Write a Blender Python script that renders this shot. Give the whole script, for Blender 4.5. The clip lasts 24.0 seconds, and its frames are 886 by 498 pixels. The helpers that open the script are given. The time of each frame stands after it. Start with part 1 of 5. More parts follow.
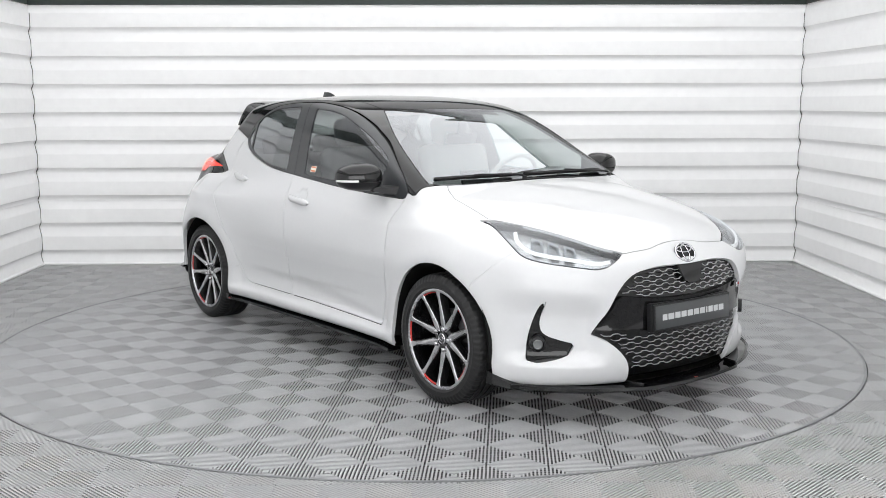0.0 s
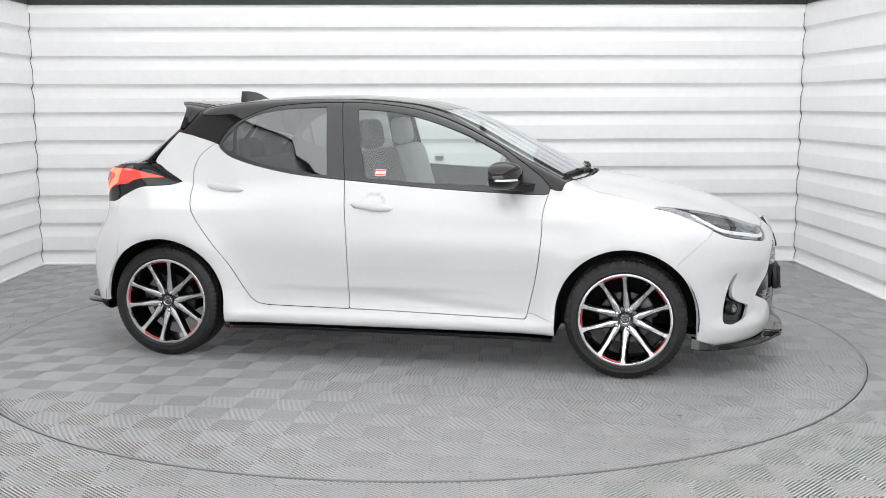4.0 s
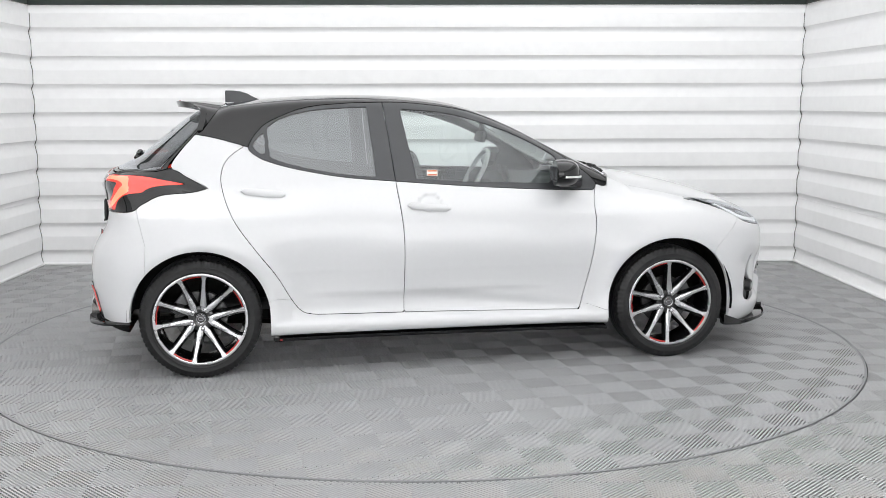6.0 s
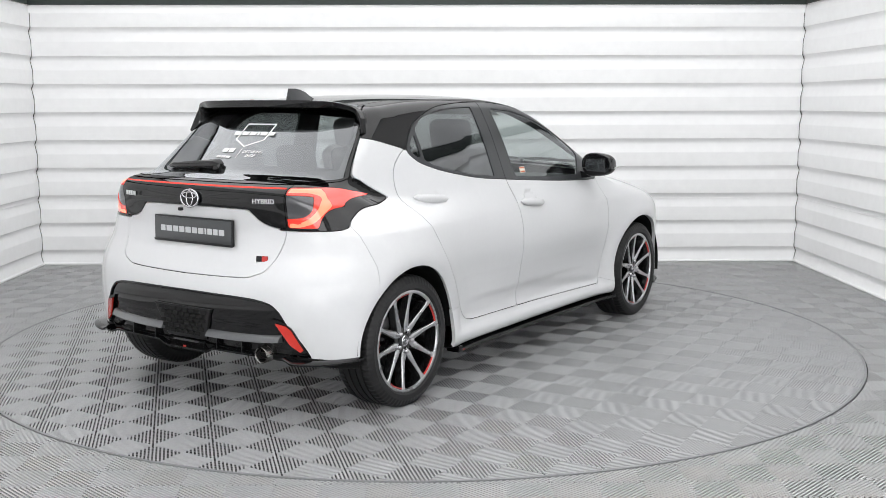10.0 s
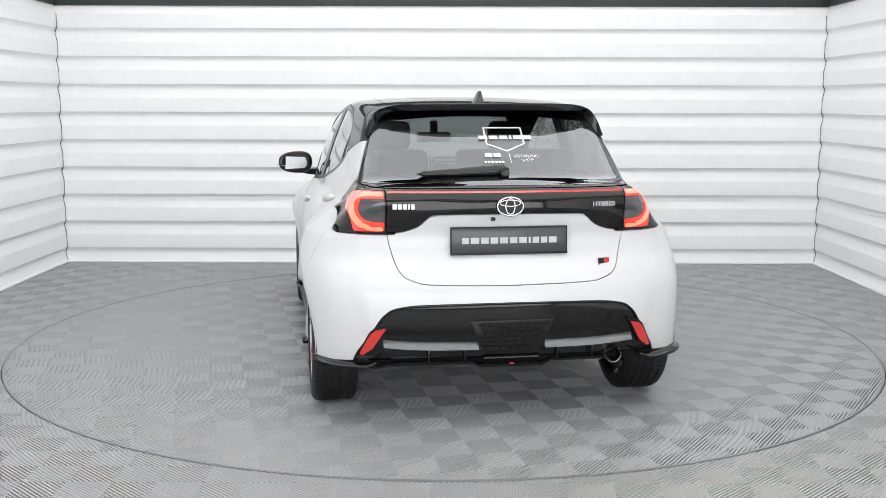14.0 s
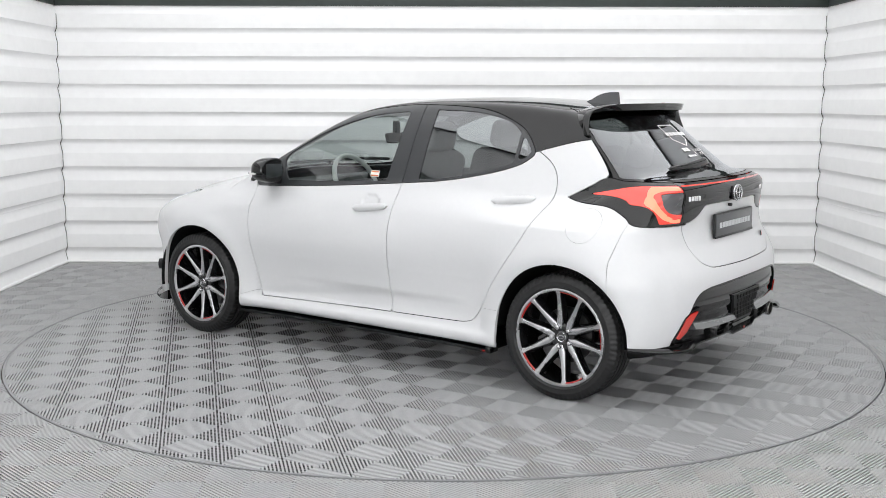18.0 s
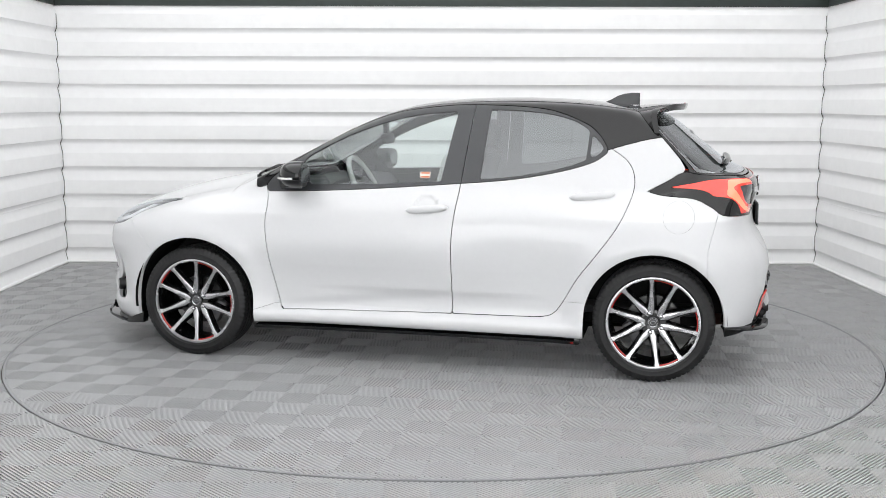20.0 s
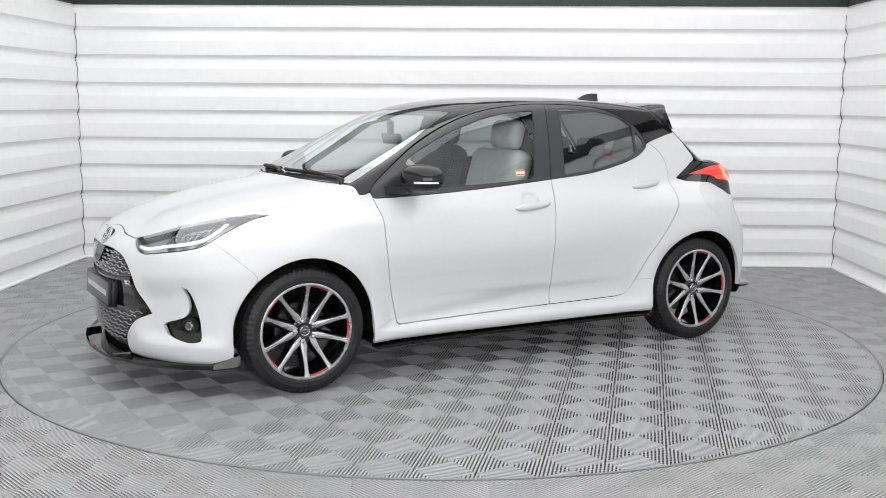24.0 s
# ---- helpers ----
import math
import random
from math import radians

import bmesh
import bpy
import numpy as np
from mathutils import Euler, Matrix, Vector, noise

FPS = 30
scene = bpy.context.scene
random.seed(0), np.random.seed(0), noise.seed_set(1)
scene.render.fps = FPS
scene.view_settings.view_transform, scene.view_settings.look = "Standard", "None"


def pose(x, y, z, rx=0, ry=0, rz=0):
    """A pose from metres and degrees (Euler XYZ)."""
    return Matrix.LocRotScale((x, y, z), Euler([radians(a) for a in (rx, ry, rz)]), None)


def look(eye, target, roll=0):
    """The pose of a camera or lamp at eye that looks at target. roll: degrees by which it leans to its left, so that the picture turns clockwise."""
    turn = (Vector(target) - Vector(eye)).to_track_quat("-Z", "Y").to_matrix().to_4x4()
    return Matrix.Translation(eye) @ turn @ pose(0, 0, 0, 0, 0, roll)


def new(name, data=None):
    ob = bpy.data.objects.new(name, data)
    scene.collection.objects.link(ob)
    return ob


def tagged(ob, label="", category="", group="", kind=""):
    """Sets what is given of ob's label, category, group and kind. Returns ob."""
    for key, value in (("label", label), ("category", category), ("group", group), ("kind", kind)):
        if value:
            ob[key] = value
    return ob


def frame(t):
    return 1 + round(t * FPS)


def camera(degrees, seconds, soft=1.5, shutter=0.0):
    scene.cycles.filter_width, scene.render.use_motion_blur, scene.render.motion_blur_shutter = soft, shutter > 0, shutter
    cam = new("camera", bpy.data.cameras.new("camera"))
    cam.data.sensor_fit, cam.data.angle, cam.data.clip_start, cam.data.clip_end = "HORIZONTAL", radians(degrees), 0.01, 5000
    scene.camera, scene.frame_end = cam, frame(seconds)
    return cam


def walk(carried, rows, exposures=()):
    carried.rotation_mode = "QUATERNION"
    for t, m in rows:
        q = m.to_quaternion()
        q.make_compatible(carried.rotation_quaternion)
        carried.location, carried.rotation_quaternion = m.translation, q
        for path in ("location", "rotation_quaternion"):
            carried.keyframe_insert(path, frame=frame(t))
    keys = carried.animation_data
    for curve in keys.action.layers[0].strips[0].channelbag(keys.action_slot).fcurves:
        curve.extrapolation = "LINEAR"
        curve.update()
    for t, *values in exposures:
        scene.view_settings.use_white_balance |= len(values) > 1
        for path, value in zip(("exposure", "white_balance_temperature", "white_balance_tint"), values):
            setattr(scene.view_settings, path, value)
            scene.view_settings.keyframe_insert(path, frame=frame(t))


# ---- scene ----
# ================= camera =================
def camera_pose(lat, back, high, yaw, pitch, roll):
    """A camera on its tripod: sideways place, distance, height, and turn in degrees."""
    a, b = radians(yaw), radians(pitch)
    eye = Vector((lat, -back, high))
    way = Vector((-math.sin(a) * math.cos(b), math.cos(a) * math.cos(b), -math.sin(b)))
    return look(eye, eye + way, -roll)


cam = camera(46.36, 24.0, soft=0.6)
STAND_A = camera_pose(0.0, 6.302, 1.421, -1.055, 8.055, 0.140)
STAND_B = camera_pose(0.004, 6.350, 1.442, 0.077, 8.123, -0.151)
STAND_C = camera_pose(0.279, 6.337, 1.434, 2.461, 8.108, -0.418)
STAND_B2 = camera_pose(0.004, 6.350, 1.442, 0.247, 8.123, -0.151)
STAND_B3 = camera_pose(0.004, 6.350, 1.442, 0.147, 8.123, -0.151)
walk(cam, [(0, STAND_A), (10.6, STAND_A), (12.5, STAND_B), (13.0, STAND_B2), (13.5, STAND_B3), (14.0, STAND_B), (20.6, STAND_B), (20.8, STAND_C), (24, STAND_C)],
     exposures=[(0, 0.0), (24, 0.0)])

# ================= light =================
world = bpy.data.worlds.new("world")
scene.world = world
world.use_nodes = True
world.node_tree.nodes["Background"].inputs[0].default_value = (0.9, 0.95, 1.0, 1)
world.node_tree.nodes["Background"].inputs[1].default_value = 0.05
PANEL_LIGHT = 1.40


# ================= materials =================
def mat(name, color, rough=0.5, metal=0.0, coat=0.0, spec=0.5, grain=0.0, grain_scale=60.0, bump=0.0, bump_scale=300.0,
        emit=None, power=0.0, alpha=1.0, ior=1.5):
    m = bpy.data.materials.new(name)
    m.use_nodes = True
    nt = m.node_tree
    b = nt.nodes["Principled BSDF"]
    b.inputs["Base Color"].default_value = (*color, 1)
    b.inputs["Roughness"].default_value = rough
    b.inputs["Metallic"].default_value = metal
    b.inputs["Coat Weight"].default_value = coat
    b.inputs["Coat Roughness"].default_value = 0.03
    b.inputs["Specular IOR Level"].default_value = spec
    b.inputs["IOR"].default_value = ior
    if emit:
        b.inputs["Emission Color"].default_value = (*emit, 1)
        b.inputs["Emission Strength"].default_value = power
    if grain or bump:
        tc = nt.nodes.new("ShaderNodeTexCoord")
        if grain:
            n1 = nt.nodes.new("ShaderNodeTexNoise")
            n1.inputs["Scale"].default_value = grain_scale
            n1.inputs["Detail"].default_value = 6
            n2 = nt.nodes.new("ShaderNodeTexNoise")
            n2.inputs["Scale"].default_value = grain_scale * 0.05
            n2.inputs["Detail"].default_value = 3
            add = nt.nodes.new("ShaderNodeMath")
            add.operation = "ADD"
            rng = nt.nodes.new("ShaderNodeMapRange")
            rng.inputs["From Min"].default_value, rng.inputs["From Max"].default_value = 0.6, 1.4
            rng.inputs["To Min"].default_value, rng.inputs["To Max"].default_value = 1 - grain, 1 + grain
            mul = nt.nodes.new("ShaderNodeVectorMath")
            mul.operation = "SCALE"
            mul.inputs[0].default_value = color
            for n in (n1, n2):
                nt.links.new(tc.outputs["Object"], n.inputs["Vector"])
            nt.links.new(n1.outputs["Fac"], add.inputs[0])
            nt.links.new(n2.outputs["Fac"], add.inputs[1])
            nt.links.new(add.outputs[0], rng.inputs["Value"])
            nt.links.new(rng.outputs[0], mul.inputs["Scale"])
            nt.links.new(mul.outputs[0], b.inputs["Base Color"])
            r2 = nt.nodes.new("ShaderNodeMapRange")
            r2.inputs["From Min"].default_value, r2.inputs["From Max"].default_value = 0.3, 0.7
            r2.inputs["To Min"].default_value, r2.inputs["To Max"].default_value = rough * (1 - grain), min(1, rough * (1 + grain))
            nt.links.new(n2.outputs["Fac"], r2.inputs["Value"])
            nt.links.new(r2.outputs[0], b.inputs["Roughness"])
        if bump:
            n3 = nt.nodes.new("ShaderNodeTexNoise")
            n3.inputs["Scale"].default_value = bump_scale
            n3.inputs["Detail"].default_value = 4
            bp = nt.nodes.new("ShaderNodeBump")
            bp.inputs["Strength"].default_value = bump
            bp.inputs["Distance"].default_value = 0.002
            nt.links.new(tc.outputs["Object"], n3.inputs["Vector"])
            nt.links.new(n3.outputs["Fac"], bp.inputs["Height"])
            nt.links.new(bp.outputs[0], b.inputs["Normal"])
    return m


def glass_mat(name, tint, gloss=0.12, rough=0.0):
    """Thin sheet glass: tinted see-through with a mirror coat."""
    m = bpy.data.materials.new(name)
    m.use_nodes = True
    nt = m.node_tree
    nt.nodes.remove(nt.nodes["Principled BSDF"])
    tr = nt.nodes.new("ShaderNodeBsdfTransparent")
    tr.inputs[0].default_value = (*tint, 1)
    gl = nt.nodes.new("ShaderNodeBsdfGlossy")
    gl.inputs["Roughness"].default_value = rough
    gl.inputs["Color"].default_value = (0.95, 0.97, 1, 1)
    lw = nt.nodes.new("ShaderNodeLayerWeight")
    lw.inputs["Blend"].default_value = 0.5
    pw = nt.nodes.new("ShaderNodeMath")
    pw.operation = "POWER"
    pw.inputs[1].default_value = 3.2
    fr = nt.nodes.new("ShaderNodeMath")
    fr.operation = "MULTIPLY_ADD"
    fr.inputs[1].default_value, fr.inputs[2].default_value = 1 - gloss, gloss
    nt.links.new(lw.outputs["Facing"], pw.inputs[0])
    nt.links.new(pw.outputs[0], fr.inputs[0])
    mix = nt.nodes.new("ShaderNodeMixShader")
    nt.links.new(fr.outputs[0], mix.inputs[0])
    nt.links.new(tr.outputs[0], mix.inputs[1])
    nt.links.new(gl.outputs[0], mix.inputs[2])
    nt.links.new(mix.outputs[0], nt.nodes["Material Output"].inputs[0])
    return m


WHITE = mat("pearl_white_paint", (0.62, 0.624, 0.632), 0.34, coat=0.6, grain=0.015, grain_scale=900)
BLACK = mat("gloss_black_paint", (0.0035, 0.0035, 0.004), 0.05, coat=0.0, grain=0.05, grain_scale=400)
SATIN = mat("satin_black_plastic", (0.008, 0.008, 0.009), 0.36, spec=0.35, grain=0.12, grain_scale=300, bump=0.05)
TRIM = mat("dark_grey_trim", (0.034, 0.036, 0.039), 0.32, coat=0.2, grain=0.1, grain_scale=200)
MATTE = mat("matte_black_plastic", (0.005, 0.005, 0.005), 0.6, spec=0.2, grain=0.2, grain_scale=120, bump=0.1)
RUBBER = mat("tyre_rubber", (0.0145, 0.0145, 0.015), 0.46, spec=0.35, grain=0.2, grain_scale=80, bump=0.15)
STEEL = mat("machined_alloy", (0.56, 0.56, 0.575), 0.27, metal=1.0, grain=0.08, grain_scale=150)
RIMBLACK = mat("rim_black_paint", (0.005, 0.005, 0.0055), 0.22, coat=0.8, grain=0.05)
CHROME = mat("chrome", (0.62, 0.62, 0.64), 0.10, metal=1.0, grain=0.03)
DISC = mat("brake_disc_steel", (0.10, 0.10, 0.10), 0.4, metal=1.0, grain=0.2, grain_scale=200)
RED = mat("lit_red_lens", (0.60, 0.03, 0.02), 0.12, coat=1.0, grain=0.06, emit=(1.0, 0.07, 0.035), power=0.34)
REDPAINT = mat("red_wheel_accent", (0.5, 0.02, 0.015), 0.35, coat=0.5, grain=0.05)
LITRED = mat("lit_tail_lamp", (0.8, 0.08, 0.05), 0.2, coat=1.0, emit=(1.0, 0.28, 0.14), power=1.2)
GLASS = glass_mat("clear_window_glass", (0.84, 0.89, 0.875), 0.09)
SCREEN = glass_mat("windscreen_glass", (0.80, 0.86, 0.845), 0.20)
TINTED = glass_mat("tinted_window_glass", (0.33, 0.355, 0.355), 0.15)
LENS = glass_mat("lamp_lens", (0.93, 0.95, 0.96), 0.05)
MIRROR = mat("mirror_silver", (0.22, 0.23, 0.24), 0.12, metal=1.0, grain=0.02)
CABIN = mat("dark_cabin_fabric", (0.040, 0.041, 0.043), 0.8, grain=0.25, grain_scale=90, bump=0.2)
LINING = mat("pale_headlining", (0.30, 0.30, 0.29), 0.85, grain=0.06, grain_scale=120)
JOINT = mat("dark_joint", (0.12, 0.125, 0.125), 0.8, grain=0.3, grain_scale=20)
WALLMAT = mat("white_profiled_sheet", (0.90, 0.90, 0.90), 0.42, grain=0.035, grain_scale=14, coat=0.15)
BEAM = mat("dark_steel_beam", (0.035, 0.045, 0.042), 0.5, grain=0.2, grain_scale=20)
TILE = mat("grey_pvc_tile", (0.411, 0.417, 0.423), 0.31, spec=0.6, grain=0.10, grain_scale=60, bump=0.1)
TILE_OUT = mat("grey_pvc_tile_outer", (0.405, 0.411, 0.413), 0.31, spec=0.6, grain=0.10, grain_scale=60, bump=0.1)
# Near-black colour stands for the shade in the void below the tiles.
UNDER = mat("under_tile_shade", (0.010, 0.010, 0.011), 0.9, grain=0.2, grain_scale=20)
RINGMAT = mat("grey_steel_ring", (0.27, 0.275, 0.28), 0.4, metal=0.3, grain=0.1, grain_scale=40)
LETTER = mat("white_lettering", (0.82, 0.82, 0.82), 0.4, grain=0.02)
GREYPLATE = mat("graphite_plate", (0.040, 0.043, 0.046), 0.35, coat=0.4, grain=0.08, grain_scale=80)
CALIPER = mat("grey_cast_caliper", (0.10, 0.10, 0.105), 0.45, metal=0.5, grain=0.2, grain_scale=120)
SMOKE = mat("smoked_lens", (0.05, 0.05, 0.055), 0.15, coat=1.0, grain=0.1)
SMOKE2 = mat("grey_projector", (0.16, 0.165, 0.17), 0.1, metal=0.6, coat=1.0, grain=0.2, grain_scale=60)
BOWL = mat("silver_lamp_bowl", (0.60, 0.605, 0.61), 0.24, metal=0.5, grain=0.1, grain_scale=60)
DRL = mat("white_light_guide", (0.9, 0.9, 0.9), 0.25, emit=(1, 1, 1), power=0.12)
DRLOFF = mat("clear_indicator", (0.7, 0.7, 0.68), 0.15, coat=1.0, grain=0.05)
SLAT = mat("silver_grille_paint", (0.62, 0.62, 0.63), 0.3, metal=0.7, grain=0.06, grain_scale=100)
GLOSSGREY = mat("dark_glossy_strip", (0.09, 0.093, 0.098), 0.12, coat=1.0, grain=0.1, grain_scale=60)
REFLECT = mat("red_reflector", (0.6, 0.03, 0.02), 0.2, coat=1.0, grain=0.15, grain_scale=300, bump=0.2, bump_scale=500)
EXHAUST = mat("exhaust_steel", (0.26, 0.25, 0.24), 0.28, metal=1.0, grain=0.15, grain_scale=80)
PALE = mat("pale_sticker", (0.75, 0.74, 0.7), 0.5, grain=0.03)
ORANGE = mat("orange_print", (0.6, 0.16, 0.05), 0.5, grain=0.05)
SEATCOVER = mat("pale_plastic_cover", (0.50, 0.51, 0.50), 0.35, grain=0.12, grain_scale=25, bump=0.6, bump_scale=20)
BRIGHT = mat("bright_silver_letter", (0.75, 0.75, 0.76), 0.35, metal=0.3, grain=0.04)
PLATELETTER = mat("pale_plate_letter", (0.50, 0.51, 0.52), 0.5, grain=0.04)
CEILMAT = mat("pale_ceiling_board", (0.62, 0.62, 0.62), 0.7, grain=0.04, grain_scale=20)
# Glow of the unseen fill panel added behind the camera.
DIFFUSER_FILL = mat("lit_fill_diffuser", (0.9, 0.9, 0.9), 0.6, emit=(0.99, 0.99, 1.0), power=2.85)
DIFFUSER = mat("lit_diffuser", (0.9, 0.9, 0.9), 0.6, emit=(0.985, 0.99, 1.0), power=PANEL_LIGHT)


# ================= mesh helpers =================
def mesh_from(name, verts, faces, material, smooth=True, normals=None):
    me = bpy.data.meshes.new(name)
    me.from_pydata([tuple(v) for v in verts], [], [tuple(int(i) for i in f) for f in faces])
    me.materials.append(material)
    me.polygons.foreach_set("use_smooth", [smooth] * len(me.polygons))
    me.update()
    if normals is not None:
        me.normals_split_custom_set_from_vertices([tuple(n) for n in normals])
    return me


def put(name, me, parent=None, m=None, label=""):
    ob = new(name, me)
    if parent:
        ob.parent = parent
    if m is not None:
        ob.matrix_basis = m
    return tagged(ob, label) if label else ob


def part(name, bm, material, parent=None, label="", m=None, smooth=True, angle=40):
    me = bpy.data.meshes.new(name)
    if smooth:
        lim = radians(angle)
        for e in bm.edges:
            e.smooth = len(e.link_faces) < 2 or e.calc_face_angle(0) < lim
        for f in bm.faces:
            f.smooth = True
    bm.to_mesh(me)
    bm.free()
    me.materials.append(material)
    return put(name, me, parent, m, label)


def box(sx, sy, sz, m=None, bevel=0.0, seg=2, bm=None):
    bm2 = bmesh.new()
    bmesh.ops.create_cube(bm2, size=1, matrix=Matrix.Diagonal((sx, sy, sz, 1)))
    if bevel:
        bmesh.ops.bevel(bm2, geom=bm2.edges[:], offset=bevel, segments=seg, affect="EDGES", profile=0.5)
    if m is not None:
        bm2.transform(m)
    return merge(bm, bm2)


def merge(bm, other):
    if bm is None:
        return other
    tmp = bpy.data.meshes.new("tmp")
    other.to_mesh(tmp)
    other.free()
    bm.from_mesh(tmp)
    bpy.data.meshes.remove(tmp)
    return bm


def turned(profile, n=48, m=None, bm=None, a0=0.0, a1=2 * math.pi):
    """A profile of (radius, height) turned round the z axis."""
    bm2 = bmesh.new()
    full = abs(a1 - a0 - 2 * math.pi) < 1e-6
    k = n if full else n + 1
    rows = [[bm2.verts.new((r * math.cos(a0 + (a1 - a0) * i / n), r * math.sin(a0 + (a1 - a0) * i / n), h)) for i in range(k)] for r, h in profile]
    for a, b in zip(rows, rows[1:]):
        for i in range(n):
            j = (i + 1) % k
            bm2.faces.new((a[i], a[j], b[j], b[i]))
    bmesh.ops.remove_doubles(bm2, verts=bm2.verts[:], dist=1e-6)
    if m is not None:
        bm2.transform(m)
    return merge(bm, bm2)


def prism(points, depth, m=None, bevel=0.0, bm=None):
    """An outline in x, y drawn out along z from 0 to depth."""
    bm2 = bmesh.new()
    f = bm2.faces.new([bm2.verts.new((x, y, 0)) for x, y in points])
    r = bmesh.ops.extrude_face_region(bm2, geom=[f])
    bmesh.ops.translate(bm2, verts=[v for v in r["geom"] if isinstance(v, bmesh.types.BMVert)], vec=(0, 0, depth))
    bmesh.ops.recalc_face_normals(bm2, faces=bm2.faces[:])
    if bevel:
        bmesh.ops.bevel(bm2, geom=bm2.edges[:], offset=bevel, segments=2, affect="EDGES", profile=0.5)
    if m is not None:
        bm2.transform(m)
    return merge(bm, bm2)


def tube(points, radius, n=8, bm=None, closed=False):
    """A round bar through the points."""
    bm2 = bmesh.new()
    pts = [Vector(p) for p in points]
    rings = []
    for i, p in enumerate(pts):
        if closed:
            d = pts[(i + 1) % len(pts)] - pts[i - 1]
        else:
            d = pts[min(i + 1, len(pts) - 1)] - pts[max(i - 1, 0)]
        q = d.to_track_quat("Z", "Y")
        r = radius(i / max(1, len(pts) - 1)) if callable(radius) else radius
        rings.append([bm2.verts.new(p + q @ Vector((r * math.cos(2 * math.pi * k / n), r * math.sin(2 * math.pi * k / n), 0))) for k in range(n)])
    pairs = list(zip(rings, rings[1:])) + ([(rings[-1], rings[0])] if closed else [])
    for a, b in pairs:
        for k in range(n):
            bm2.faces.new((a[k], a[(k + 1) % n], b[(k + 1) % n], b[k]))
    if not closed:
        bm2.faces.new(rings[0][::-1])
        bm2.faces.new(rings[-1])
    return merge(bm, bm2)


def curve(points, n=8, closed=False):
    """A smooth line (Catmull-Rom) through 2D or 3D points."""
    p = np.array(points, float)
    if closed:
        q = np.vstack([p[-1], p, p[0], p[1]])
    else:
        q = np.vstack([2 * p[0] - p[1], p, 2 * p[-1] - p[-2]])
    out = []
    for i in range(len(q) - 3):
        a, b, c, d = q[i:i + 4]
        for t in np.arange(n) / n:
            out.append(0.5 * (2 * b + (c - a) * t + (2 * a - 5 * b + 4 * c - d) * t * t + (3 * b - a - 3 * c + d) * t ** 3))
    if not closed:
        out.append(p[-1])
    return np.array(out)


def outline(*runs, n=6):
    """A closed outline of smooth runs that meet at corners."""
    out = []
    for r in runs:
        c = curve(r, n) if len(r) > 2 else np.array(r, float)
        out.append(c[:-1] if np.allclose(c[-1], runs[(runs.index(r) + 1) % len(runs)][0]) else c)
    return np.vstack(out)


def spline1(xs, ys, v):
    """A smooth function through points, held level beyond its ends (monotone between)."""
    xs, ys = np.array(xs, float), np.array(ys, float)
    d = np.diff(ys) / np.diff(xs)
    m = np.concatenate([[d[0]], (d[:-1] + d[1:]) / 2, [d[-1]]])
    v = np.clip(v, xs[0], xs[-1])
    i = np.clip(np.searchsorted(xs, v) - 1, 0, len(xs) - 2)
    h = xs[i + 1] - xs[i]
    t = (v - xs[i]) / h
    return ((2 * t ** 3 - 3 * t ** 2 + 1) * ys[i] + (t ** 3 - 2 * t ** 2 + t) * h * m[i]
            + (-2 * t ** 3 + 3 * t ** 2) * ys[i + 1] + (t ** 3 - t ** 2) * h * m[i + 1])


def smax(a, b, k):
    h = np.clip(0.5 + 0.5 * (a - b) / k, 0, 1)
    return b + (a - b) * h + k * h * (1 - h)


def smin(a, b, k):
    return -smax(-a, -b, k)


def poly_sd(P, poly):
    """Signed distance from 2D points to a closed outline, negative inside."""
    a = poly
    b = np.roll(poly, -1, 0)
    best = np.full(len(P), 1e9)
    inside = np.zeros(len(P), bool)
    for p, q in zip(a, b):
        e = q - p
        w = P - p
        t = np.clip((w @ e) / max(e @ e, 1e-12), 0, 1)
        dd = w - t[:, None] * e
        best = np.minimum(best, (dd ** 2).sum(1))
        if abs(e[1]) > 1e-12:
            c = ((p[1] > P[:, 1]) != (q[1] > P[:, 1])) & (P[:, 0] < e[0] * (P[:, 1] - p[1]) / e[1] + p[0])
            inside ^= c
    d = np.sqrt(best)
    return np.where(inside, -d, d)


